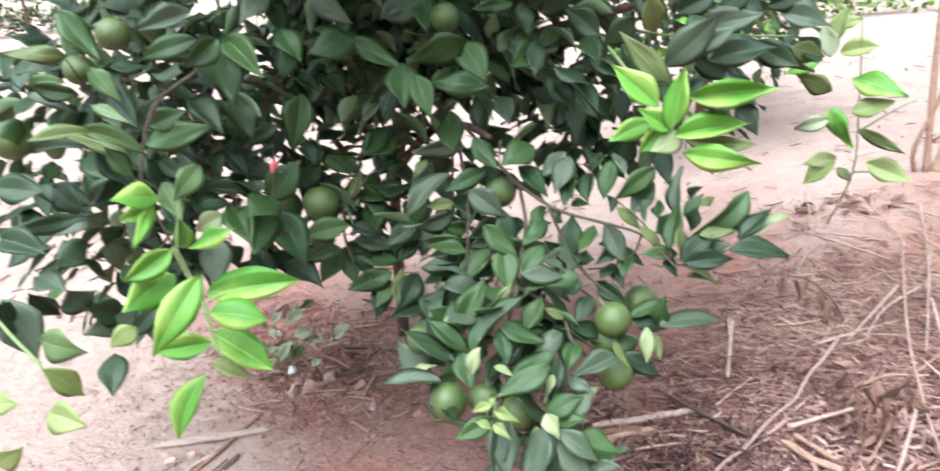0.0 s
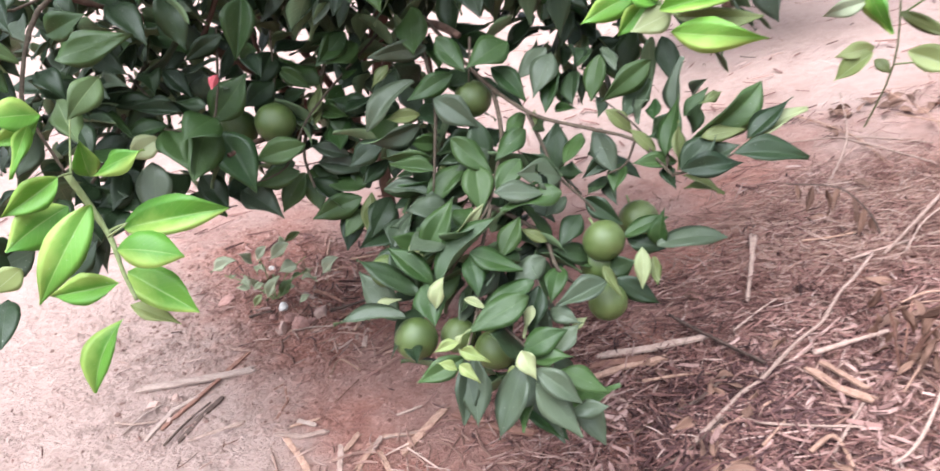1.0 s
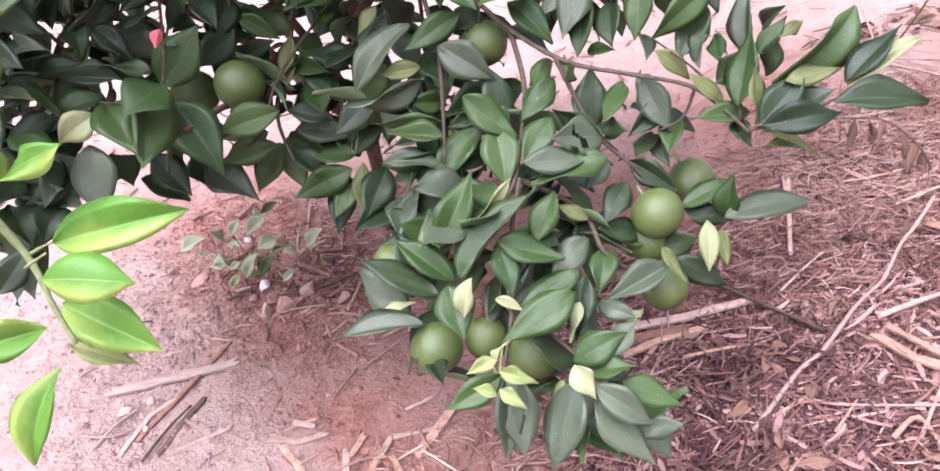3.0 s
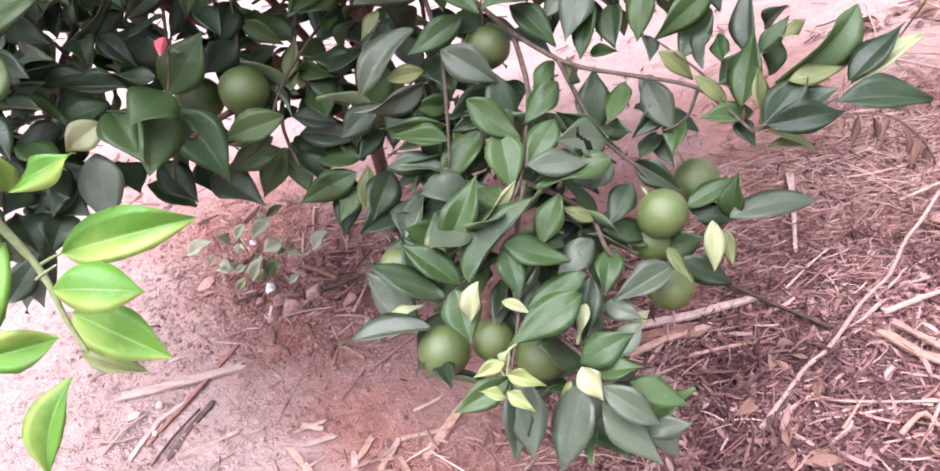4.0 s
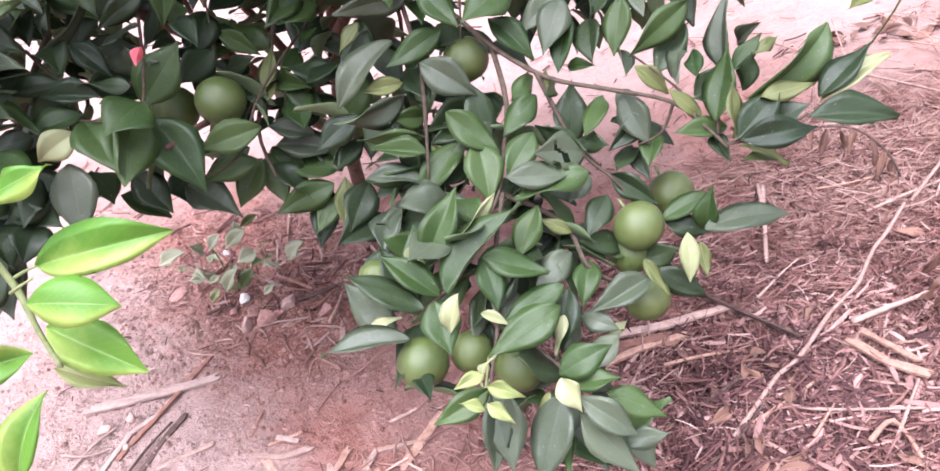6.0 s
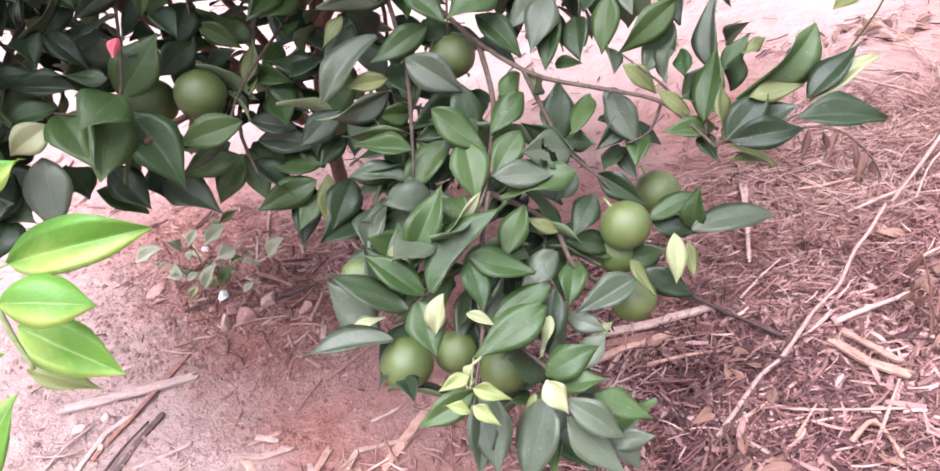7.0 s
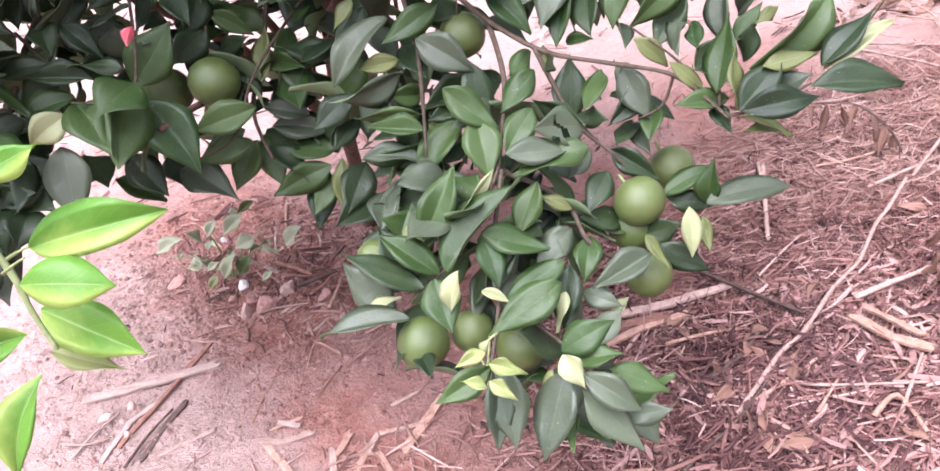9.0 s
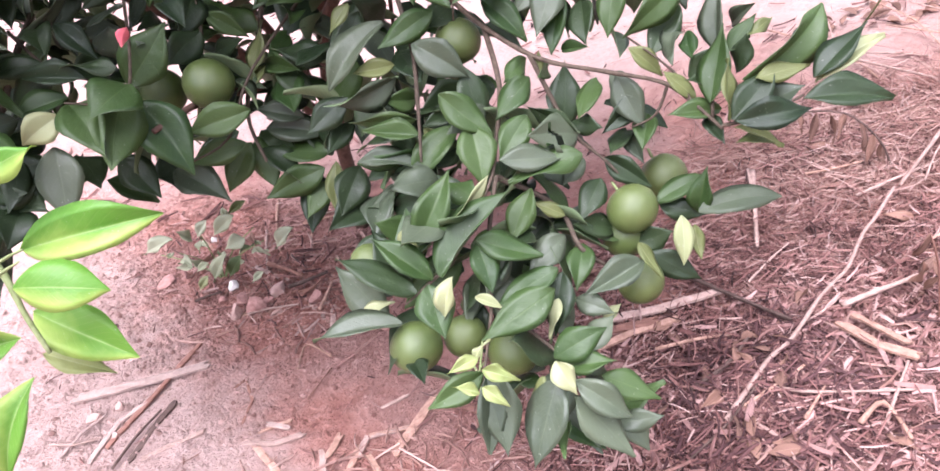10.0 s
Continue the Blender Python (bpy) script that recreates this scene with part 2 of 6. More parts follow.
def plain(name, low, high, rough=0.7, scale=40.0):
    m, tree, b = shader(name, rough, 0.3)
    co = tree.nodes.new("ShaderNodeNewGeometry").outputs["Position"]
    tree.links.new(ramp(tree, noise_of(tree, co, scale), (0.3, low), (0.7, high)), b.inputs["Base Color"])
    return m


STONE = plain("pale_stone", (0.27, 0.165, 0.135), (0.42, 0.29, 0.25), 0.9)
CLOD = plain("red_clod", (0.235, 0.118, 0.098), (0.36, 0.205, 0.175), 0.95, 90.0)
WHITE_STONE = plain("white_stone", (0.50, 0.45, 0.41), (0.70, 0.66, 0.62), 0.8)
SCRAP = plain("red_plastic", (0.55, 0.08, 0.11), (0.72, 0.20, 0.22), 0.4)

# ---- helpers for meshes ----
def mesh_of(name, verts, faces, *materials, smooth=True, slots=None, uvs=None):
    me = bpy.data.meshes.new(name)
    me.from_pydata([tuple(v) for v in verts], [], faces)
    for m in materials:
        me.materials.append(m)
    if slots is not None:
        me.polygons.foreach_set("material_index", slots)
    me.polygons.foreach_set("use_smooth", [smooth] * len(me.polygons))
    if uvs is not None:
        layer = me.uv_layers.new(name="UVMap")
        loop_vertex = np.zeros(len(me.loops), dtype=np.int32)
        me.loops.foreach_get("vertex_index", loop_vertex)
        layer.data.foreach_set("uv", np.asarray(uvs, dtype=np.float32)[loop_vertex].ravel())
    me.update()
    return me


def child(ob, parent):
    ob.parent = parent
    ob.matrix_parent_inverse = parent.matrix_world.inverted()
    return ob


def thing(name, place, label, category, group="", kind=""):
    ob = new(name)
    ob.empty_display_size = 0.05
    ob.location = place
    ob.matrix_world = Matrix.Translation(place)
    return tagged(ob, label, category, group, kind)


def ease(a, b, x):
    t = min(1.0, max(0.0, (x - a) / (b - a)))
    return t * t * (3 - 2 * t)


def lie(x, y):
    """The broad lie of the land: it rises gently towards the mulched side."""
    return 0.005 + 0.235 * ease(-0.15, 2.0, x) + 0.05 * ease(2.2, 3.0, y) * ease(0.4, 1.2, x)


def ground_at(x, y):
    near = math.exp(-((x - 0.2) ** 2 + (y - 2.0) ** 2) / 18.0)
    bumps = 0.010 * noise.noise((x * 3.1, y * 3.1, 0.3)) + 0.007 * noise.noise((x * 9.0, y * 9.0, 1.7)) + 0.0045 * noise.noise((x * 27.0, y * 27.0, 4.1))
    far = 0.06 * noise.noise((x * 0.35, y * 0.35, 7.0)) * (1 - near)
    return lie(x, y) + bumps * (0.25 + 0.75 * near) + far


# ---- ground ----
def spread(low, high, centre, fine, count):
    """Grid lines that lie close together round the centre and wide apart far off."""
    reach = np.linspace(-1, 1, count)
    k = 6.0
    s = np.sinh(reach * k) / np.sinh(k)
    return [centre + (v * (high - centre) if v > 0 else v * (centre - low)) + fine * r for v, r in zip(s, reach)]


def build_ground():
    xs = spread(-120, 120, 0.15, 2.2, 260)
    ys = spread(-60, 160, 1.8, 2.2, 260)
    verts = [(x, y, ground_at(x, y)) for y in ys for x in xs]
    n = len(xs)
    faces = [(j * n + i, j * n + i + 1, (j + 1) * n + i + 1, (j + 1) * n + i) for j in range(len(ys) - 1) for i in range(n - 1)]
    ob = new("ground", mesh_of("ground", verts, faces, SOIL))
    return tagged(ob, "dry crumbly red soil of an orchard floor", "ground", kind="structure")


ground = build_ground()

# ---- leaves, twigs and fruit ----
def leaf_shape(seed, droop, fold, wave, curl=0.0, twist=0.0, bow=0.0, full=1.42, width=0.5, long=12, thick=0.004, fine=True, wide_at=0.425):
    """A pointed oval blade of length 1 along +y: creased midrib, rolled and faintly toothed margins, two faces and a thin rim."""
    rnd = random.Random(seed)
    us = (-1.0, -0.62, -0.12, 0.0, 0.12, 0.62, 1.0) if fine else (-1.0, -0.55, 0.0, 0.55, 1.0)
    top, uv = [], []
    skew, fat = rnd.uniform(-0.05, 0.05) + bow, wide_at + rnd.uniform(-0.045, 0.045)
    lean = rnd.uniform(-0.08, 0.08)
    for j in range(long + 1):
        s = j / long
        if s < fat:
            half = math.sin(math.pi / 2 * s / fat) ** 0.76
        else:
            u = (s - fat) / (1 - fat)
            half = (1 - u ** full) * (1 - 0.22 * ease(0.35, 1.0, u))
        half = max(0.014, width * half)
        turn = twist * (s - 0.4)
        for u in us:
            x = u * half * (1 + lean * u)
            lift = abs(u) * fold * half - 0.6 * curl * u * u * half + wave * math.sin(s * 8.0 + seed + 1.6 * u) * u * u * 0.05
            lift += x * math.sin(turn)
            nick = 1 + rnd.uniform(-0.022, 0.022) if abs(u) == 1 else 1
            top.append((x * nick * math.cos(turn) + skew * math.sin(math.pi * s), s, lift + droop * s * (1 - s)))
            uv.append((0.5 + 0.5 * u, s))
    n, count = len(us), len(top)
    verts = top + [(x, y, z - thick) for x, y, z in top]
    faces, slots = [], []
    for j in range(long):
        for i in range(n - 1):
            a = j * n + i
            faces.append((a, a + 1, a + n + 1, a + n))
            slots.append(0)
            faces.append((count + a, count + a + n, count + a + n + 1, count + a + 1))
            slots.append(1)
        for i, flip in ((0, False), (n - 1, True)):
            a, b = j * n + i, (j + 1) * n + i
            faces.append((b, b + count, a + count, a) if not flip else (a, a + count, b + count, b))
            slots.append(1)
    return verts, faces, slots, uv + uv


# droop, fold, wave, curl, twist and sideways bow of the blades; the last three belong to the young shoots
FORMS = ((0.10, 0.14, 0.6, 0.05, 0.2), (0.22, 0.30, 0.8, 0.10, -0.4), (-0.06, 0.20, 0.9, 0.20, 0.3), (0.34, 0.12, 0.7, 0.12, -0.2),
         (0.05, 0.46, 0.8, 0.12, 0.4), (0.16, 0.08, 1.2, 0.16, -0.6), (0.40, 0.24, 0.8, 0.0, 0.5), (0.12, -0.05, 1.0, -0.14, -0.3))
YOUNG_FORMS = ((0.50, 0.10, 0.5, 0.25, 0.2, 0.0, 2.2), (0.24, 0.30, 0.5, 0.15, -0.3, 0.02, 2.3), (0.30, 0.30, 0.5, 0.10, 0.9, 0.14, 1.9))
SHAPES = [leaf_shape(k, *row, fine=False) for k, row in enumerate(FORMS)]
FINE_SHAPES = [leaf_shape(k, *row, long=16) for k, row in enumerate(FORMS + YOUNG_FORMS)]
verts, faces, slots, uvs = FINE_SHAPES[0]
eaten = {(0, 6), (1, 6), (1, 7), (2, 7), (2, 8), (3, 8), (3, 9), (4, 9), (0, 9), (0, 10)}
kept = [k for k, f in enumerate(faces) if not (k % 14 < 12 and (k % 14 // 2, k // 14) in eaten)]
FINE_SHAPES.append((verts, [faces[k] for k in kept], [slots[k] for k in kept], uvs))
FINE_SHAPES.append(leaf_shape(21, 0.30, 0.34, 1.6, 0.1, 0.5, 0.06, 1.15, long=16, wide_at=0.30))
LEAF_MESH = {}
for code, material in LEAF.items():
    for k, (verts, faces, slots, uvs) in enumerate(FINE_SHAPES):
        LEAF_MESH[code, k] = mesh_of("leaf", verts, faces, material, UNDER.get(code, UNDER["d"]), slots=slots, uvs=uvs)


def leaf_pose(base, tip, width, spin):
    """Where a blade lies: from base to tip, its face turned by spin from looking up."""
    base, tip = Vector(base), Vector(tip)
    along = tip - base
    long = along.length
    along /= long
    up = Vector((0, 0, 1)) if abs(along.z) < 0.97 else Vector((0, 1, 0))
    face = (up - along * up.dot(along)).normalized()
    face = Matrix.Rotation(radians(spin), 3, along) @ face
    side = along.cross(face)
    m = Matrix((side * width, along * long, face * long)).transposed().to_4x4()
    m.translation = base
    return m


pick = random.Random(11)
tree = thing("citrus_tree", (-0.35, 2.35, lie(-0.35, 2.35)), "leafy orange tree with unripe green fruit on low branches", "tree")


def leaf(code, base, tip, width, spin, parent=None, form=None):
    ob = new("leaf", LEAF_MESH[code, pick.randrange(8) if form is None else form])
    ob.matrix_world = leaf_pose(base, tip, width, spin)
    if code in "ylp":
        ob["label"] = {"y": "bright green young leaf", "l": "yellow-green young leaf", "p": "pale yellow leaf"}[code]
    return child(ob, parent or tree)


def tube(points, radius, end=0.5, sides=7, wobble=0.0, seed=0):
    """A tapered round stem through the points, smoothed between them."""
    rnd = random.Random(seed)
    pts = [Vector(p) for p in points]
    line = []
    for i in range(len(pts) - 1):
        a, b, c, d = pts[max(0, i - 1)], pts[i], pts[i + 1], pts[min(len(pts) - 1, i + 2)]
        for k in range(4):
            t = k / 4
            line.append(0.5 * ((2 * b) + (c - a) * t + (2 * a - 5 * b + 4 * c - d) * t * t + (3 * b - a - 3 * c + d) * t ** 3))
    line.append(pts[-1])
    verts, faces = [], []
    for j, p in enumerate(line):
        way = (line[min(j + 1, len(line) - 1)] - line[max(j - 1, 0)]).normalized()
        side = way.cross(Vector((0.3, 0.2, 1))).normalized()
        other = way.cross(side)
        r = radius * (1 - (1 - end) * j / (len(line) - 1)) * (1 + wobble * rnd.uniform(-1, 1))
        for k in range(sides):
            a = 2 * math.pi * k / sides
            verts.append(p + (side * math.cos(a) + other * math.sin(a)) * r)
    for j in range(len(line) - 1):
        for k in range(sides):
            a, b = j * sides + k, j * sides + (k + 1) % sides
            faces.append((a, b, b + sides, a + sides))
    faces.append(tuple(range(sides))[::-1])
    faces.append(tuple(range(len(verts) - sides, len(verts))))
    return verts, faces


def twig(name, radius, *points):
    verts, faces = tube(points, radius, 0.5, wobble=0.12, seed=len(points))
    return child(new(name, mesh_of(name, verts, faces, {"stem": STEM, "limb": BARK}.get(name, TWIG))), tree)


def fruit_mesh():
    """A slightly flattened globe with a dimple where the stalk sits and a faint navel."""
    rings, round_ = 14, 24
    verts = []
    for j in range(rings + 1):
        a = math.pi * j / rings
        r = math.sin(a)
        z = math.cos(a) * 0.95
        z -= 0.09 * math.exp(-(a / 0.28) ** 2) - 0.03 * math.exp(-((math.pi - a) / 0.2) ** 2)
        for k in range(round_):
            b = 2 * math.pi * k / round_
            swell = 1 + 0.012 * math.sin(3 * b + 1) + 0.01 * math.sin(5 * b)
            verts.append((r * swell * math.cos(b), r * swell * math.sin(b), z))
    faces = [(j * round_ + k, (j + 1) * round_ + k, (j + 1) * round_ + (k + 1) % round_, j * round_ + (k + 1) % round_) for j in range(rings) for k in range(round_)]
    return mesh_of("orange", verts, faces, RIND)


def calyx_mesh():
    verts, faces = tube([(0, 0, 0.82), (0.02, 0, 1.0), (0.06, 0.03, 1.35)], 0.07, 0.8)
    base = len(verts)
    for k in range(10):
        r = 0.24 if k % 2 == 0 else 0.11
        verts.append((r * math.cos(k * math.pi / 5), r * math.sin(k * math.pi / 5), 0.885 - 0.02 * (k % 2 == 0)))
    verts.append((0, 0, 0.93))
    faces += [(base + k, base + (k + 1) % 10, base + 10) for k in range(10)]
    return mesh_of("calyx", verts, faces, STEM)


FRUIT, CALYX = fruit_mesh(), calyx_mesh()


def fruit(place, radius):
    ob = new("orange", FRUIT)
    lean = pick.uniform(-75, -35), pick.uniform(-25, 25), pick.uniform(0, 40)
    ob.matrix_world = pose(*place, *lean) @ Matrix.Diagonal((radius, radius, radius, 1))
    child(ob, tree)
    ob["label"] = "unripe green orange"
    top = new("calyx", CALYX)
    top.matrix_world = ob.matrix_world
    child(top, ob)


twig("branch", 0.0042, (-0.026, 1.674, 0.870), (0.076, 1.579, 0.775), (0.160, 1.540, 0.717), (0.244, 1.515, 0.695), (0.317, 1.487, 0.680), (0.350, 1.448, 0.661), (0.374, 1.410, 0.642))
twig("twig", 0.0025, (0.374, 1.411, 0.645), (0.420, 1.402, 0.656), (0.460, 1.389, 0.683))
twig("twig", 0.0025, (0.367, 1.428, 0.651), (0.376, 1.470, 0.701), (0.390, 1.499, 0.728))
twig("twig", 0.0025, (0.347, 1.449, 0.661), (0.332, 1.488, 0.692), (0.280, 1.535, 0.731))
twig("twig", 0.0025, (0.324, 1.484, 0.678), (0.308, 1.481, 0.639), (0.278, 1.489, 0.621))
twig("twig", 0.004, (0.095, 1.575, 0.757), (0.107, 1.530, 0.689), (0.093, 1.469, 0.628), (0.079, 1.418, 0.597), (0.023, 1.356, 0.527))
twig("twig", 0.0035, (0.152, 1.542, 0.721), (0.177, 1.527, 0.658), (0.198, 1.497, 0.619), (0.243, 1.481, 0.575), (0.270, 1.477, 0.535))
twig("branch", 0.0045, (0.087, 1.450, 0.592), (0.141, 1.445, 0.560), (0.174, 1.427, 0.533), (0.190, 1.392, 0.501), (0.228, 1.398, 0.462), (0.272, 1.410, 0.453))
twig("twig", 0.004, (-0.034, 1.650, 0.860), (-0.008, 1.574, 0.750), (-0.005, 1.508, 0.686), (-0.008, 1.457, 0.624))
twig("twig", 0.003, (0.090, 1.424, 0.607), (0.071, 1.362, 0.545), (0.068, 1.301, 0.496), (0.054, 1.237, 0.455), (0.048, 1.198, 0.445))
twig("twig", 0.003, (0.068, 1.301, 0.496), (0.115, 1.283, 0.456), (0.152, 1.249, 0.434), (0.165, 1.216, 0.415))
twig("twig", 0.003, (0.023, 1.356, 0.527), (-0.004, 1.333, 0.518), (-0.041, 1.311, 0.500))
twig("twig", 0.0025, (0.062, 1.606, 0.840), (0.055, 1.577, 0.770))
twig("twig", 0.003, (-0.156, 1.826, 0.820), (-0.267, 1.658, 0.717), (-0.309, 1.589, 0.640), (-0.355, 1.539, 0.630))
twig("twig", 0.003, (-0.446, 1.732, 0.883), (-0.408, 1.593, 0.789), (-0.402, 1.512, 0.746), (-0.467, 1.489, 0.760))
twig("twig", 0.003, (-0.344, 1.697, 0.763), (-0.352, 1.734, 0.792), (-0.356, 1.769, 0.861))
twig("branch", 0.005, (-0.267, 1.848, 0.820), (-0.286, 1.761, 0.713), (-0.293, 1.648, 0.653), (-0.261, 1.579, 0.597))
twig("branch", 0.006, (-0.576, 1.673, 0.838), (-0.567, 1.571, 0.799), (-0.580, 1.520, 0.749), (-0.601, 1.439, 0.690))
twig("twig", 0.003, (-0.583, 1.616, 0.832), (-0.509, 1.557, 0.788), (-0.455, 1.558, 0.762))
twig("twig", 0.0036, (-0.436, 1.405, 1.031), (-0.457, 1.275, 0.995), (-0.441, 1.171, 0.910), (-0.419, 1.148, 0.873), (-0.397, 1.140, 0.815))
twig("stem", 0.0046, (-0.397, 1.140, 0.815), (-0.386, 1.148, 0.757), (-0.371, 1.140, 0.721), (-0.356, 1.120, 0.683), (-0.339, 1.103, 0.650))
twig("stem", 0.0022, (-0.375, 1.146, 0.730), (-0.364, 1.150, 0.734), (-0.351, 1.154, 0.737))
twig("stem", 0.0020, (0.049, 1.295, 0.440), (0.043, 1.280, 0.416), (0.039, 1.269, 0.400), (0.040, 1.259, 0.383))
twig("stem", 0.0016, (0.040, 1.271, 0.403), (0.034, 1.279, 0.418), (0.032, 1.285, 0.428))
twig("stem", 0.0016, (0.039, 1.266, 0.395), (0.031, 1.259, 0.385))
twig("stem", 0.0016, (0.041, 1.276, 0.411), (0.049, 1.282, 0.418))
twig("stem", 0.003, (-0.607, 0.992, 0.834), (-0.503, 0.922, 0.791), (-0.463, 0.901, 0.769), (-0.441, 0.890, 0.743))
twig("stem", 0.004, (0.270, 1.784, 1.009), (0.319, 1.414, 0.949), (0.338, 1.312, 0.921), (0.364, 1.282, 0.904))
twig("twig", 0.0025, (-0.414, 1.360, 1.037), (-0.461, 1.239, 1.004), (-0.496, 1.198, 1.031), (-0.498, 1.156, 1.088))
twig("limb", 0.007, (-0.409, 1.794, 1.010), (-0.488, 1.802, 0.892), (-0.565, 1.801, 0.783), (-0.605, 1.805, 0.663))
twig("limb", 0.006, (-0.462, 1.872, 0.933), (-0.450, 1.905, 0.795), (-0.448, 1.917, 0.636))
twig("limb", 0.006, (-0.163, 1.946, 0.891), (-0.242, 1.940, 0.700), (-0.273, 1.946, 0.570))
twig("limb", 0.005, (-0.094, 1.949, 0.843), (-0.086, 1.960, 0.671), (-0.152, 1.961, 0.543))
twig("stem", 0.004, (0.286, 1.984, 1.015), (0.431, 1.863, 0.992), (0.569, 1.854, 0.985), (0.708, 1.896, 0.972))
twig("stem", 0.0018, (-0.337, 1.094, 0.747), (-0.317, 1.088, 0.758), (-0.298, 1.080, 0.768))
twig("stem", 0.0018, (-0.394, 1.144, 0.815), (-0.397, 1.162, 0.840), (-0.393, 1.176, 0.874))
twig("stem", 0.002, (-0.387, 1.137, 0.817), (-0.389, 1.123, 0.820), (-0.382, 1.103, 0.824))

fruit((0.267, 1.436, 0.525), 0.0354)
fruit((0.259, 1.452, 0.474), 0.0342)
fruit((0.268, 1.387, 0.438), 0.0324)
fruit((0.330, 1.536, 0.512), 0.0352)
fruit((-0.038, 1.300, 0.438), 0.0353)
fruit((0.023, 1.335, 0.418), 0.0298)
fruit((0.086, 1.306, 0.408), 0.0341)
fruit((-0.097, 1.403, 0.507), 0.0287)
fruit((-0.330, 1.631, 0.712), 0.0387)
fruit((-0.426, 1.671, 0.694), 0.0392)
fruit((-0.232, 1.955, 0.774), 0.0324)
fruit((0.055, 1.597, 0.735), 0.0336)
fruit((-0.491, 1.269, 1.110), 0.0248)
fruit((-0.509, 1.195, 1.069), 0.0218)
fruit((-0.034, 1.632, 1.077), 0.0288)
fruit((-0.588, 1.125, 0.987), 0.0278)

# trunk and limbs
for name, radius, end, points in (
    ("trunk", 0.020, 0.75, ((-0.35, 2.35, -0.03), (-0.32, 2.25, 0.2), (-0.30, 2.18, 0.4), (-0.28, 2.20, 0.62), (-0.16, 2.12, 1.03), (-0.13, 2.12, 1.2))),
    ("limb", 0.016, 0.4, ((-0.34, 2.14, 0.45), (-0.45, 2.0, 0.68), (-0.62, 1.8, 0.9), (-0.8, 1.7, 1.0))),
    ("limb", 0.014, 0.4, ((-0.28, 2.16, 0.62), (-0.14, 1.95, 0.78), (-0.03, 1.72, 0.85), (0.04, 1.63, 0.84))),
    ("limb", 0.014, 0.4, ((-0.21, 2.13, 0.85), (0.05, 2.0, 0.98), (0.3, 1.85, 1.05), (0.5, 1.8, 1.1))),
    ("limb", 0.012, 0.4, ((-0.32, 2.15, 0.5), (-0.45, 2.15, 0.75), (-0.65, 2.2, 0.9))),
    ("limb", 0.018, 0.4, ((-0.13, 2.12, 1.18), (-0.1, 2.05, 1.5), (0.0, 2.0, 1.8))),
    ("limb", 0.010, 0.4, ((-0.33, 2.14, 0.48), (-0.32, 1.9, 0.6), (-0.35, 1.65, 0.68), (-0.37, 1.5, 0.7))),
):
    verts, faces = tube(points, radius, end, 10, 0.06, 3)
    child(new(name, mesh_of(name, verts, faces, BARK)), tree)


def foliage(blobs, seed, codes, size=(0.07, 0.11), hang=0.5):
    """Leaves in clumps: each blob is a centre, its reach, and a number of leaves."""
    rnd = random.Random(seed)
    made = [], [], [], []
    for centre, reach, count in blobs:
        for _ in range(count):
            while True:
                q = Vector((rnd.uniform(-1, 1), rnd.uniform(-1, 1), rnd.uniform(-1, 1)))
                if 0.15 < q.length < 1:
                    break
            base = Vector(centre) + Vector((q.x * reach[0], q.y * reach[1], q.z * reach[2]))
            way = (Vector((q.x, q.y, q.z * 0.5)).normalized() + Vector((rnd.gauss(0, 0.5), rnd.gauss(0, 0.5), rnd.gauss(-hang, 0.4)))).normalized()
            long = rnd.uniform(*size)
            m = leaf_pose(base, base + way * long, long * rnd.uniform(0.42, 0.55), rnd.gauss(0, 35))
            add_blade(made, m, rnd.randrange(8), codes[rnd.randrange(len(codes))])
    return made


def add_blade(made, m, shape, code):
    verts, faces, slots, uvs = made
    v, f, s, u = SHAPES[shape]
    start = len(verts)
    verts += [m @ Vector(p) for p in v]
    faces += [tuple(a + start for a in p) for p in f]
    slots += [2 * code + k for k in s]
    uvs += u


def foliage_part(parent, blobs, seed, kinds, picks, extra=(), **more):
    made = foliage(blobs, seed, picks, **more)
    for k, (m, code) in enumerate(extra):
        add_blade(made, m, k % 8, code)
    verts, faces, slots, uvs = made
    materials = [m for k in kinds for m in (LEAF[k], UNDER.get(k, UNDER["d"]))]
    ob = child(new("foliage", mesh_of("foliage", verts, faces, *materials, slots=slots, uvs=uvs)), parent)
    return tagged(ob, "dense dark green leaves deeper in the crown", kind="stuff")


BACK = []


def back_leaf(code, base, tip, width, spin):
    BACK.append((leaf_pose(base, tip, width, spin), code))


back_leaf(0, (0.073, 1.510, 0.640), (0.058, 1.549, 0.719), 0.049, 9)
back_leaf(0, (0.166, 1.523, 0.605), (0.075, 1.518, 0.661), 0.049, 34)
back_leaf(0, (0.186, 1.517, 0.609), (0.201, 1.572, 0.695), 0.052, 33)
back_leaf(1, (0.134, 1.490, 0.574), (0.180, 1.445, 0.514), 0.044, -21)
back_leaf(0, (0.118, 1.542, 0.588), (0.074, 1.562, 0.660), 0.044, 33)
back_leaf(0, (-0.014, 1.638, 0.728), (-0.022, 1.618, 0.641), 0.044, 9)
back_leaf(0, (-0.054, 1.721, 0.805), (-0.101, 1.686, 0.728), 0.044, 0)
back_leaf(2, (-0.078, 1.640, 0.763), (-0.042, 1.605, 0.695), 0.052, -10)
back_leaf(0, (-0.065, 1.593, 0.697), (-0.104, 1.563, 0.624), 0.049, -36)
back_leaf(1, (-0.132, 1.631, 0.645), (-0.214, 1.607, 0.691), 0.049, 36)
back_leaf(0, (-0.038, 1.605, 0.663), (-0.060, 1.593, 0.574), 0.045, -27)
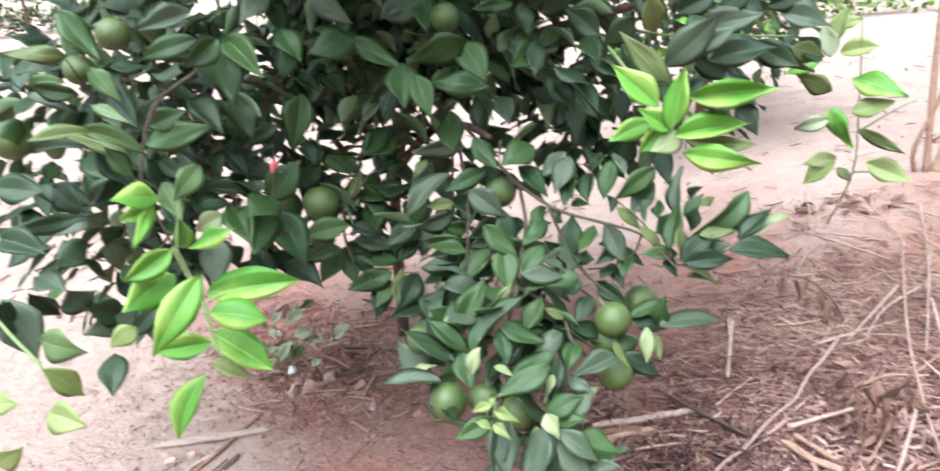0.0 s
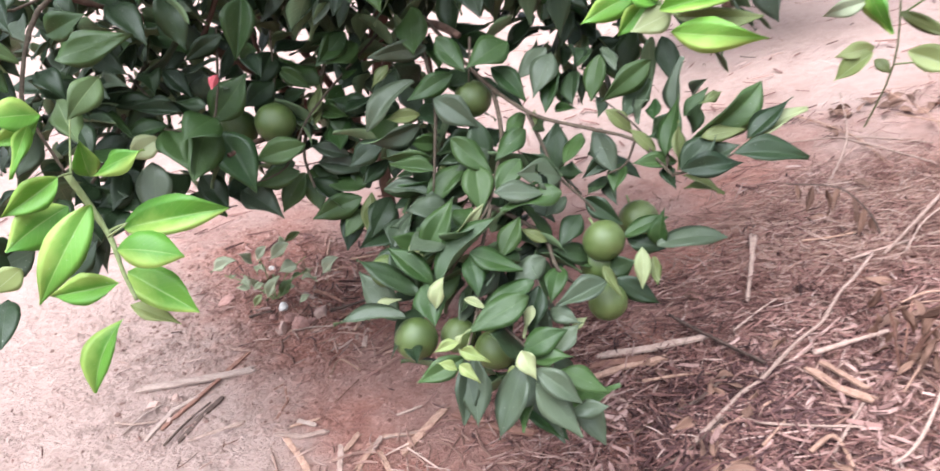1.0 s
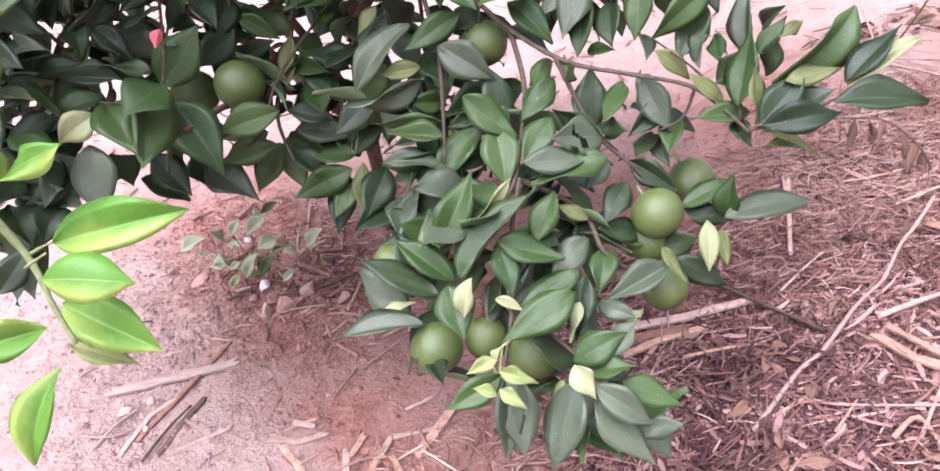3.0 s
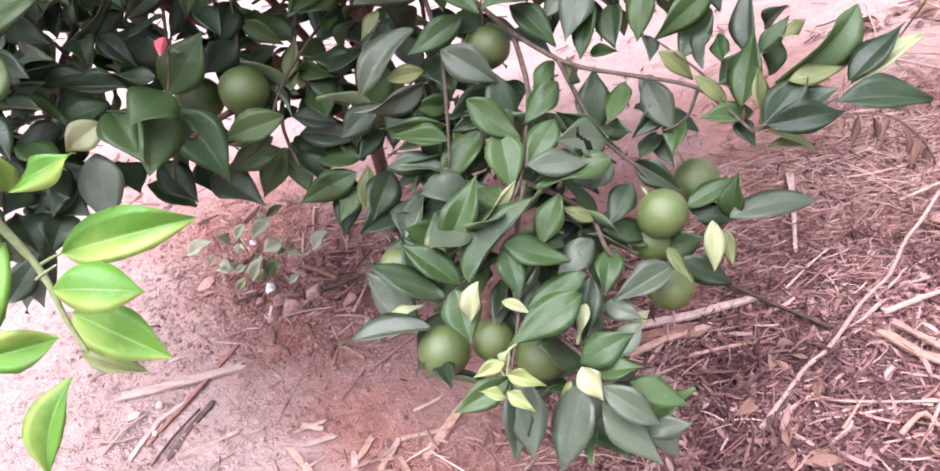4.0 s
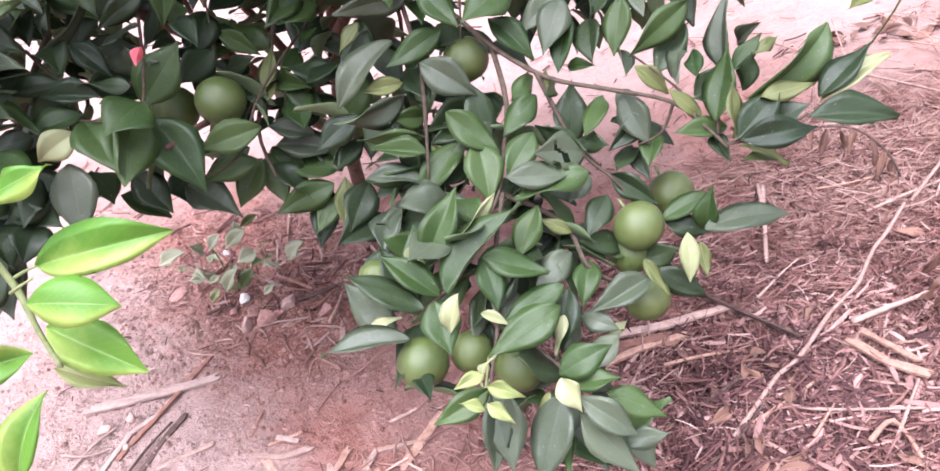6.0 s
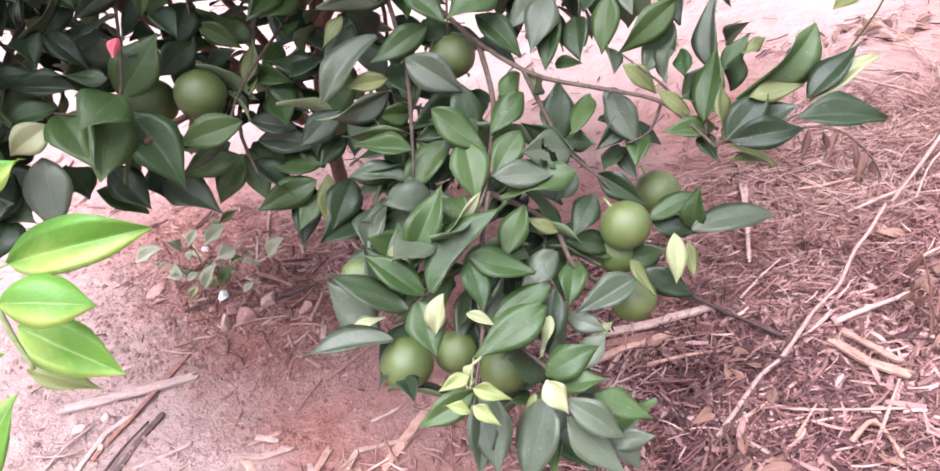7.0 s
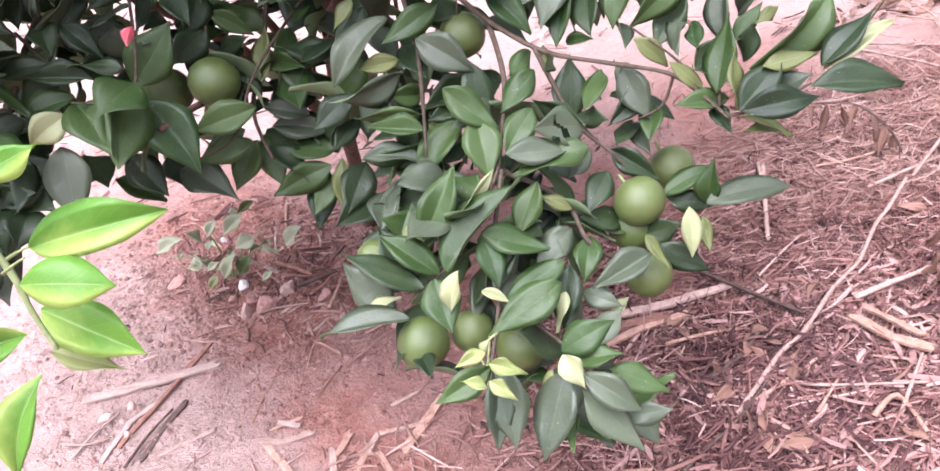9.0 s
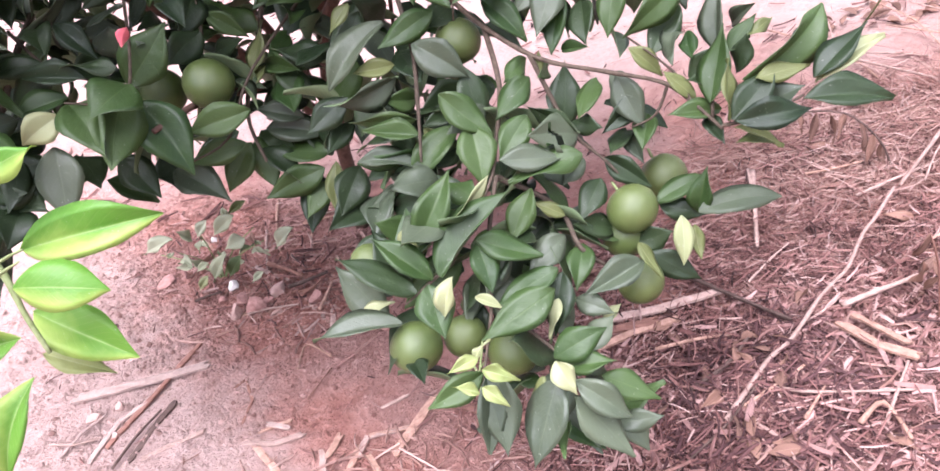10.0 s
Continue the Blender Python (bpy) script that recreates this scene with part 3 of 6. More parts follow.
back_leaf(0, (-0.027, 1.557, 0.628), (-0.116, 1.557, 0.602), 0.046, -2)
back_leaf(1, (-0.015, 1.540, 0.620), (-0.079, 1.504, 0.565), 0.050, 24)
back_leaf(0, (-0.029, 1.507, 0.613), (-0.069, 1.539, 0.701), 0.052, 26)
back_leaf(2, (-0.022, 1.509, 0.582), (-0.074, 1.444, 0.538), 0.048, 36)
back_leaf(0, (-0.034, 1.659, 0.710), (0.061, 1.674, 0.696), 0.053, 6)
back_leaf(0, (0.076, 1.636, 0.812), (0.136, 1.656, 0.861), 0.051, -38)
back_leaf(2, (0.027, 1.608, 0.528), (0.080, 1.625, 0.619), 0.043, -36)
back_leaf(2, (-0.067, 1.644, 0.588), (-0.065, 1.683, 0.662), 0.049, -38)
back_leaf(0, (-0.112, 1.577, 0.546), (-0.009, 1.619, 0.545), 0.054, 14)
back_leaf(0, (-0.096, 1.605, 0.509), (-0.123, 1.578, 0.419), 0.043, -38)
back_leaf(1, (0.102, 1.684, 0.628), (0.009, 1.669, 0.657), 0.045, 9)
back_leaf(0, (0.046, 1.404, 0.506), (0.134, 1.397, 0.537), 0.044, -37)
back_leaf(0, (0.085, 1.430, 0.497), (0.088, 1.386, 0.392), 0.042, -5)
back_leaf(1, (-0.040, 1.380, 0.493), (-0.035, 1.420, 0.578), 0.048, 34)
back_leaf(0, (-0.047, 1.374, 0.476), (-0.083, 1.401, 0.561), 0.051, -29)
back_leaf(2, (-0.082, 1.364, 0.431), (-0.144, 1.397, 0.512), 0.052, -34)
back_leaf(0, (-0.027, 1.347, 0.471), (-0.074, 1.265, 0.427), 0.046, 3)
back_leaf(1, (0.042, 1.418, 0.504), (0.137, 1.420, 0.498), 0.050, -8)
back_leaf(2, (0.083, 1.325, 0.411), (0.090, 1.389, 0.483), 0.052, -26)
back_leaf(0, (0.040, 1.386, 0.444), (0.027, 1.347, 0.363), 0.046, -29)
back_leaf(0, (0.026, 1.345, 0.446), (0.067, 1.384, 0.514), 0.042, -25)
back_leaf(2, (0.152, 1.417, 0.434), (0.162, 1.359, 0.364), 0.048, 28)
back_leaf(0, (0.018, 1.288, 0.371), (-0.073, 1.306, 0.390), 0.049, 33)
back_leaf(2, (-0.015, 1.515, 0.551), (-0.097, 1.467, 0.557), 0.046, -22)
back_leaf(0, (0.012, 1.480, 0.521), (0.000, 1.500, 0.614), 0.048, 37)
back_leaf(1, (0.118, 1.280, 0.333), (0.195, 1.245, 0.270), 0.053, 23)
back_leaf(2, (0.138, 1.292, 0.349), (0.188, 1.238, 0.273), 0.043, 37)
back_leaf(2, (0.220, 1.311, 0.329), (0.251, 1.250, 0.257), 0.048, 35)
back_leaf(1, (0.192, 1.252, 0.323), (0.278, 1.281, 0.352), 0.054, -10)
back_leaf(0, (0.108, 1.481, 0.470), (0.192, 1.474, 0.508), 0.042, 27)
back_leaf(0, (0.103, 1.437, 0.423), (0.156, 1.483, 0.497), 0.043, 6)
back_leaf(0, (0.063, 1.376, 0.374), (0.117, 1.450, 0.424), 0.044, 4)
back_leaf(0, (-0.074, 1.444, 0.495), (-0.013, 1.514, 0.545), 0.047, -11)
back_leaf(1, (-0.022, 1.507, 0.500), (0.040, 1.545, 0.574), 0.042, -5)
back_leaf(0, (0.026, 1.433, 0.459), (-0.075, 1.412, 0.477), 0.049, 7)
back_leaf(2, (0.184, 1.481, 0.436), (0.227, 1.543, 0.494), 0.049, -15)
back_leaf(0, (-0.452, 1.588, 0.705), (-0.436, 1.574, 0.621), 0.055, 1)
back_leaf(0, (-0.459, 1.603, 0.729), (-0.513, 1.606, 0.776), 0.050, 3)
back_leaf(2, (-0.394, 1.571, 0.692), (-0.427, 1.512, 0.635), 0.043, 37)
back_leaf(0, (-0.532, 1.582, 0.703), (-0.477, 1.630, 0.649), 0.046, -26)
back_leaf(0, (-0.526, 1.496, 0.664), (-0.585, 1.454, 0.641), 0.054, -20)
back_leaf(0, (-0.317, 1.632, 0.599), (-0.379, 1.590, 0.647), 0.044, 15)
back_leaf(0, (-0.353, 1.622, 0.638), (-0.285, 1.660, 0.697), 0.048, -26)
back_leaf(0, (-0.295, 1.659, 0.585), (-0.231, 1.627, 0.516), 0.048, 3)
back_leaf(0, (-0.185, 1.673, 0.549), (-0.229, 1.708, 0.621), 0.050, -9)
back_leaf(0, (-0.214, 1.676, 0.517), (-0.234, 1.602, 0.446), 0.052, -21)
back_leaf(2, (-0.302, 1.738, 0.617), (-0.228, 1.778, 0.624), 0.054, 35)
back_leaf(1, (-0.328, 1.668, 0.593), (-0.407, 1.636, 0.586), 0.053, -30)
back_leaf(1, (-0.256, 1.765, 0.650), (-0.180, 1.770, 0.619), 0.051, 15)
back_leaf(0, (-0.283, 1.762, 0.681), (-0.220, 1.767, 0.630), 0.047, 31)
back_leaf(0, (-0.386, 1.750, 0.740), (-0.444, 1.735, 0.782), 0.054, -18)
back_leaf(1, (-0.424, 1.777, 0.732), (-0.344, 1.825, 0.730), 0.042, 29)
back_leaf(2, (-0.365, 1.811, 0.767), (-0.282, 1.859, 0.756), 0.045, -32)
back_leaf(2, (-0.536, 1.678, 0.805), (-0.454, 1.695, 0.795), 0.054, 21)
back_leaf(2, (-0.571, 1.667, 0.825), (-0.563, 1.717, 0.896), 0.045, -38)
back_leaf(1, (-0.536, 1.627, 0.803), (-0.596, 1.592, 0.766), 0.049, -15)
back_leaf(0, (-0.563, 1.585, 0.781), (-0.555, 1.573, 0.710), 0.048, -2)
back_leaf(0, (-0.609, 1.615, 0.791), (-0.635, 1.547, 0.743), 0.049, -19)
back_leaf(2, (-0.593, 1.638, 0.782), (-0.577, 1.648, 0.697), 0.054, -12)
back_leaf(1, (-0.604, 1.595, 0.859), (-0.547, 1.637, 0.886), 0.050, 17)
back_leaf(0, (-0.574, 1.576, 0.825), (-0.594, 1.514, 0.782), 0.048, -38)
back_leaf(0, (-0.573, 1.524, 0.665), (-0.619, 1.506, 0.706), 0.045, 16)
back_leaf(1, (-0.522, 1.585, 0.597), (-0.465, 1.602, 0.538), 0.046, 36)
back_leaf(1, (-0.603, 1.514, 0.619), (-0.519, 1.544, 0.624), 0.048, 14)
back_leaf(2, (-0.646, 1.427, 0.588), (-0.616, 1.375, 0.524), 0.046, -3)
back_leaf(1, (-0.610, 1.676, 0.885), (-0.623, 1.622, 0.829), 0.046, -24)
back_leaf(0, (-0.583, 1.723, 0.872), (-0.545, 1.763, 0.811), 0.044, -30)
back_leaf(1, (-0.540, 1.752, 0.869), (-0.526, 1.773, 0.786), 0.045, -35)
back_leaf(0, (-0.446, 1.814, 0.841), (-0.484, 1.766, 0.773), 0.042, -16)
back_leaf(1, (-0.329, 1.876, 0.798), (-0.263, 1.920, 0.823), 0.052, 11)
back_leaf(0, (-0.239, 1.836, 0.739), (-0.170, 1.809, 0.689), 0.051, -36)
back_leaf(0, (-0.242, 1.734, 0.584), (-0.308, 1.679, 0.585), 0.054, 4)
back_leaf(0, (-0.647, 1.587, 0.758), (-0.598, 1.644, 0.769), 0.043, -21)

# blobs centred above z 1.4: unseen upper crown, added to shade what lies below
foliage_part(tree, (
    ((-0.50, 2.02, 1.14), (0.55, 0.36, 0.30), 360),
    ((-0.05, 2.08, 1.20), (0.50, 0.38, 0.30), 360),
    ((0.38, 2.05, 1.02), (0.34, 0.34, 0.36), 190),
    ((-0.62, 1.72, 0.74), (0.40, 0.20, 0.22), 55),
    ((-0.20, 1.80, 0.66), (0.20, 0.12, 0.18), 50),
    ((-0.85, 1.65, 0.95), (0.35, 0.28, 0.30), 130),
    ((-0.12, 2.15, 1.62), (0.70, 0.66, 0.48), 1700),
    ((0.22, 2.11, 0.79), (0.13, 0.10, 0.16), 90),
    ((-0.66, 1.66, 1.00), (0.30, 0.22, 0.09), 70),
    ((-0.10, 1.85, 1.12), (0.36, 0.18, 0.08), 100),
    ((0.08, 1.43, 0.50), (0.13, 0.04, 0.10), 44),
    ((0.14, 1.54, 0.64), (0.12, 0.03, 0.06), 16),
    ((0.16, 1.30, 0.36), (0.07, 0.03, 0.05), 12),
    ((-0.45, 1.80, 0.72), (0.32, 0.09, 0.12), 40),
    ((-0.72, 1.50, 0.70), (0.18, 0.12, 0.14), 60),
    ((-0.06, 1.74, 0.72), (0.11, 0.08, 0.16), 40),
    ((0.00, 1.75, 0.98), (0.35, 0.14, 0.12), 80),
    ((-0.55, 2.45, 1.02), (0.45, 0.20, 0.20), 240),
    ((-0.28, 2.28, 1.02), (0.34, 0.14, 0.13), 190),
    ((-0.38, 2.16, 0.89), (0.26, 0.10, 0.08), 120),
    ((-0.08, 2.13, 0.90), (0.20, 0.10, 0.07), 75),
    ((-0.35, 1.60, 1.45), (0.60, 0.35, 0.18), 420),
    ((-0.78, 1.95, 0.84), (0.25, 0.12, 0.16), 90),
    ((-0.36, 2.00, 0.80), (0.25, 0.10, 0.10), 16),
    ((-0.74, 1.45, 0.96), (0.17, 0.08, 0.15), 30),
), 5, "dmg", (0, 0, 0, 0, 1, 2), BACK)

# left of crown
leaf("d", (-0.604, 1.558, 0.888), (-0.541, 1.548, 0.846), 0.044, 45)
leaf("d", (-0.583, 1.650, 0.899), (-0.566, 1.603, 0.839), 0.039, 0)
leaf("g", (-0.551, 1.659, 0.884), (-0.534, 1.594, 0.849), 0.029, 37)
leaf("g", (-0.479, 1.640, 0.887), (-0.555, 1.595, 0.824), 0.044, -148)
leaf("d", (-0.488, 1.686, 0.881), (-0.531, 1.643, 0.814), 0.046, -52)
leaf("g", (-0.425, 1.656, 0.838), (-0.472, 1.610, 0.821), 0.027, -10)
leaf("d", (-0.503, 1.602, 0.837), (-0.451, 1.584, 0.781), 0.037, 33)
leaf("d", (-0.538, 1.616, 0.835), (-0.507, 1.556, 0.806), 0.046, 2)
leaf("g", (-0.591, 1.544, 0.838), (-0.519, 1.507, 0.834), 0.035, 50)
leaf("d", (-0.611, 1.532, 0.820), (-0.518, 1.512, 0.828), 0.041, 37)
leaf("d", (-0.516, 1.560, 0.796), (-0.603, 1.538, 0.794), 0.039, -38)
leaf("d", (-0.453, 1.536, 0.774), (-0.543, 1.529, 0.792), 0.039, -40)
leaf("d", (-0.409, 1.540, 0.781), (-0.488, 1.535, 0.798), 0.035, -10)
leaf("m", (-0.482, 1.524, 0.756), (-0.554, 1.495, 0.747), 0.044, -39)
leaf("d", (-0.592, 1.468, 0.791), (-0.517, 1.439, 0.789), 0.034, 8)
leaf("d", (-0.540, 1.487, 0.745), (-0.590, 1.455, 0.745), 0.039, -63)
leaf("d", (-0.500, 1.330, 0.827), (-0.455, 1.273, 0.792), 0.036, -1)
leaf("p", (-0.477, 1.484, 0.746), (-0.529, 1.458, 0.721), 0.045, -71)
leaf("m", (-0.474, 1.507, 0.751), (-0.408, 1.431, 0.702), 0.065, 9)
leaf("m", (-0.401, 1.519, 0.754), (-0.406, 1.427, 0.683), 0.077, -42)
leaf("m", (-0.383, 1.512, 0.766), (-0.410, 1.437, 0.753), 0.075, -31)
leaf("m", (-0.395, 1.535, 0.735), (-0.333, 1.490, 0.631), 0.075, 19)
leaf("m", (-0.433, 1.594, 0.737), (-0.359, 1.627, 0.812), 0.071, 69)
leaf("d", (-0.460, 1.549, 0.650), (-0.404, 1.509, 0.593), 0.053, 21)
leaf("g", (-0.496, 1.470, 0.708), (-0.493, 1.421, 0.616), 0.066, -10)
leaf("d", (-0.520, 1.544, 0.661), (-0.473, 1.491, 0.630), 0.058, -10)
leaf("d", (-0.530, 1.478, 0.686), (-0.604, 1.462, 0.673), 0.045, -72)
leaf("d", (-0.541, 1.460, 0.661), (-0.602, 1.430, 0.647), 0.036, -69)
leaf("d", (-0.586, 1.467, 0.655), (-0.520, 1.431, 0.633), 0.045, 32)
leaf("d", (-0.603, 1.454, 0.679), (-0.609, 1.388, 0.670), 0.043, -38)
leaf("d", (-0.415, 1.683, 0.875), (-0.485, 1.649, 0.840), 0.038, -80)
leaf("d", (-0.627, 1.431, 0.646), (-0.570, 1.369, 0.609), 0.062, -15)
leaf("d", (-0.563, 1.445, 0.635), (-0.563, 1.380, 0.609), 0.055, -34)
leaf("d", (-0.584, 1.451, 0.618), (-0.614, 1.443, 0.672), 0.050, -53)
leaf("d", (-0.633, 1.459, 0.615), (-0.547, 1.436, 0.659), 0.044, 76)
leaf("d", (-0.677, 1.498, 0.694), (-0.592, 1.441, 0.667), 0.053, 7)
leaf("d", (-0.665, 1.420, 0.581), (-0.568, 1.415, 0.629), 0.060, 80)
leaf("d", (-0.649, 1.357, 0.551), (-0.600, 1.400, 0.601), 0.045, 66)
leaf("d", (-0.549, 1.519, 0.675), (-0.570, 1.455, 0.657), 0.049, -41)
leaf("d", (-0.582, 1.610, 0.896), (-0.602, 1.544, 0.849), 0.050, -69)
leaf("d", (-0.586, 1.488, 0.858), (-0.524, 1.454, 0.829), 0.038, 51)
leaf("d", (-0.565, 1.519, 0.801), (-0.598, 1.477, 0.773), 0.041, -64)
# left of crown, towards the fruit
leaf("d", (-0.342, 1.694, 0.774), (-0.380, 1.624, 0.749), 0.052, -58)
leaf("d", (-0.362, 1.765, 0.816), (-0.377, 1.683, 0.764), 0.055, -51)
leaf("m", (-0.341, 1.730, 0.792), (-0.281, 1.727, 0.746), 0.034, 64)
leaf("d", (-0.345, 1.728, 0.730), (-0.285, 1.711, 0.750), 0.031, 70)
leaf("o", (-0.259, 1.746, 0.766), (-0.284, 1.681, 0.688), 0.040, 22)
leaf("o", (-0.263, 1.712, 0.706), (-0.295, 1.675, 0.664), 0.025, -8)
leaf("m", (-0.225, 1.756, 0.737), (-0.251, 1.697, 0.720), 0.037, -55)
leaf("m", (-0.267, 1.727, 0.701), (-0.201, 1.677, 0.698), 0.036, 57)
leaf("m", (-0.236, 1.717, 0.682), (-0.215, 1.635, 0.647), 0.059, 12)
leaf("d", (-0.243, 1.727, 0.721), (-0.173, 1.720, 0.681), 0.035, 32)
leaf("d", (-0.295, 1.718, 0.689), (-0.316, 1.672, 0.718), 0.028, -81)
leaf("g", (-0.316, 1.674, 0.702), (-0.265, 1.622, 0.662), 0.036, -37)
leaf("g", (-0.216, 1.678, 0.620), (-0.291, 1.673, 0.648), 0.039, -47)
leaf("g", (-0.282, 1.676, 0.611), (-0.184, 1.681, 0.584), 0.051, 47)
leaf("m", (-0.263, 1.588, 0.679), (-0.361, 1.567, 0.664), 0.052, -61)
leaf("m", (-0.291, 1.602, 0.622), (-0.384, 1.581, 0.607), 0.042, -57)
leaf("d", (-0.305, 1.622, 0.634), (-0.358, 1.590, 0.629), 0.032, -56)
leaf("m", (-0.303, 1.650, 0.601), (-0.350, 1.612, 0.535), 0.049, -52)
leaf("m", (-0.299, 1.677, 0.598), (-0.277, 1.625, 0.521), 0.047, -3)
leaf("d", (-0.300, 1.703, 0.597), (-0.238, 1.658, 0.578), 0.050, 39)
leaf("m", (-0.188, 1.660, 0.561), (-0.279, 1.659, 0.578), 0.055, -26)
leaf("m", (-0.194, 1.640, 0.544), (-0.291, 1.606, 0.519), 0.054, -72)
leaf("m", (-0.199, 1.644, 0.516), (-0.231, 1.596, 0.479), 0.039, -40)
leaf("o", (-0.174, 1.643, 0.552), (-0.182, 1.594, 0.482), 0.035, -14)
leaf("g", (-0.417, 1.601, 0.593), (-0.325, 1.555, 0.547), 0.062, 24)
leaf("d", (-0.122, 1.615, 0.667), (-0.191, 1.589, 0.628), 0.047, -51)
leaf("d", (-0.129, 1.640, 0.620), (-0.167, 1.580, 0.594), 0.034, -37)
leaf("m", (-0.203, 1.717, 0.842), (-0.231, 1.653, 0.812), 0.049, -61)
leaf("m", (-0.175, 1.733, 0.825), (-0.222, 1.667, 0.804), 0.054, -56)
leaf("d", (-0.206, 1.819, 0.777), (-0.229, 1.747, 0.734), 0.082, -38)
leaf("o", (-0.088, 1.611, 0.806), (-0.121, 1.591, 0.770), 0.023, -37)
# middle of crown
leaf("g", (-0.017, 1.617, 0.828), (-0.117, 1.592, 0.825), 0.044, -99)
leaf("m", (0.030, 1.576, 0.789), (-0.050, 1.547, 0.756), 0.040, -69)
leaf("g", (-0.043, 1.590, 0.778), (-0.127, 1.536, 0.710), 0.052, -26)
leaf("d", (-0.080, 1.629, 0.787), (-0.133, 1.584, 0.715), 0.043, -53)
leaf("o", (-0.034, 1.561, 0.726), (-0.093, 1.550, 0.725), 0.028, -61)
leaf("g", (-0.031, 1.548, 0.714), (-0.133, 1.508, 0.700), 0.047, -111)
leaf("d", (-0.029, 1.595, 0.735), (0.003, 1.529, 0.706), 0.047, 10)
leaf("g", (-0.004, 1.550, 0.756), (0.068, 1.533, 0.703), 0.052, 62)
leaf("m", (-0.013, 1.572, 0.668), (-0.056, 1.527, 0.690), 0.036, -85)
leaf("m", (-0.010, 1.508, 0.664), (-0.102, 1.502, 0.674), 0.040, -109)
leaf("m", (-0.007, 1.490, 0.647), (-0.086, 1.496, 0.662), 0.034, -34)
leaf("m", (-0.014, 1.497, 0.623), (-0.101, 1.482, 0.621), 0.038, -110)
leaf("g", (-0.011, 1.477, 0.603), (-0.098, 1.479, 0.625), 0.039, -16)
leaf("d", (0.058, 1.589, 0.671), (-0.016, 1.550, 0.649), 0.053, -60)
leaf("d", (0.059, 1.560, 0.632), (-0.005, 1.517, 0.649), 0.034, -25)
leaf("d", (0.039, 1.528, 0.610), (-0.010, 1.482, 0.600), 0.042, -50)
leaf("o", (-0.006, 1.528, 0.641), (0.018, 1.516, 0.612), 0.018, 51)
leaf("m", (0.027, 1.488, 0.704), (0.092, 1.469, 0.643), 0.046, 46)
leaf("m", (0.062, 1.477, 0.660), (0.072, 1.420, 0.595), 0.054, -3)
leaf("m", (0.009, 1.576, 0.851), (0.056, 1.546, 0.797), 0.045, 33)
leaf("m", (0.126, 1.590, 0.831), (0.061, 1.531, 0.806), 0.059, -42)
leaf("d", (0.051, 1.621, 0.780), (0.019, 1.572, 0.766), 0.045, -31)
# beside the bough
leaf("m", (0.095, 1.587, 0.791), (0.151, 1.555, 0.735), 0.041, 33)
leaf("d", (0.092, 1.606, 0.747), (0.146, 1.569, 0.720), 0.030, 24)
leaf("g", (0.189, 1.611, 0.809), (0.134, 1.581, 0.765), 0.038, -57)
leaf("g", (0.196, 1.606, 0.801), (0.164, 1.554, 0.740), 0.048, -22)
leaf("m", (0.206, 1.600, 0.780), (0.182, 1.554, 0.712), 0.037, 4)
leaf("d", (0.233, 1.609, 0.764), (0.229, 1.539, 0.723), 0.045, 30)
leaf("m", (0.198, 1.581, 0.708), (0.234, 1.550, 0.717), 0.021, 50)
leaf("d", (0.236, 1.647, 0.798), (0.232, 1.576, 0.774), 0.033, -35)
leaf("d", (0.262, 1.635, 0.797), (0.239, 1.576, 0.777), 0.029, 6)
leaf("g", (0.282, 1.620, 0.798), (0.301, 1.560, 0.772), 0.029, -8)
leaf("m", (0.278, 1.590, 0.794), (0.259, 1.554, 0.725), 0.040, -8)
leaf("m", (0.359, 1.560, 0.784), (0.274, 1.527, 0.731), 0.045, -79)
leaf("d", (0.356, 1.565, 0.753), (0.306, 1.522, 0.700), 0.042, -23)
leaf("g", (0.267, 1.578, 0.724), (0.268, 1.511, 0.711), 0.029, -39)
leaf("g", (0.346, 1.554, 0.729), (0.327, 1.482, 0.705), 0.033, 31)
leaf("m", (0.358, 1.534, 0.726), (0.354, 1.483, 0.708), 0.025, 23)
leaf("o", (0.280, 1.521, 0.720), (0.323, 1.515, 0.677), 0.028, 53)
leaf("m", (0.148, 1.568, 0.706), (0.113, 1.522, 0.694), 0.029, -49)
leaf("o", (0.165, 1.545, 0.723), (0.161, 1.535, 0.689), 0.014, 0)
leaf("m", (0.177, 1.569, 0.691), (0.160, 1.515, 0.697), 0.024, -71)
leaf("m", (0.149, 1.521, 0.697), (0.098, 1.476, 0.662), 0.040, -39)
leaf("d", (0.140, 1.479, 0.675), (0.206, 1.469, 0.632), 0.034, 107)
leaf("m", (0.140, 1.481, 0.661), (0.097, 1.434, 0.622), 0.043, -33)
leaf("g", (0.205, 1.474, 0.627), (0.136, 1.428, 0.657), 0.054, -59, form=11)
leaf("g", (0.097, 1.417, 0.633), (0.182, 1.433, 0.618), 0.038, 45)
leaf("m", (0.242, 1.553, 0.670), (0.206, 1.487, 0.641), 0.035, -4)
leaf("d", (0.202, 1.528, 0.623), (0.238, 1.484, 0.627), 0.031, 53)
leaf("d", (0.291, 1.523, 0.649), (0.237, 1.493, 0.614), 0.034, -59)
leaf("g", (0.264, 1.521, 0.685), (0.293, 1.486, 0.620), 0.045, 49)
leaf("g", (0.262, 1.550, 0.678), (0.281, 1.500, 0.659), 0.029, 40)
leaf("m", (0.304, 1.519, 0.624), (0.286, 1.461, 0.597), 0.035, 1)
leaf("d", (0.279, 1.543, 0.592), (0.245, 1.470, 0.593), 0.035, 3)
leaf("g", (0.276, 1.536, 0.595), (0.293, 1.484, 0.565), 0.027, 33)
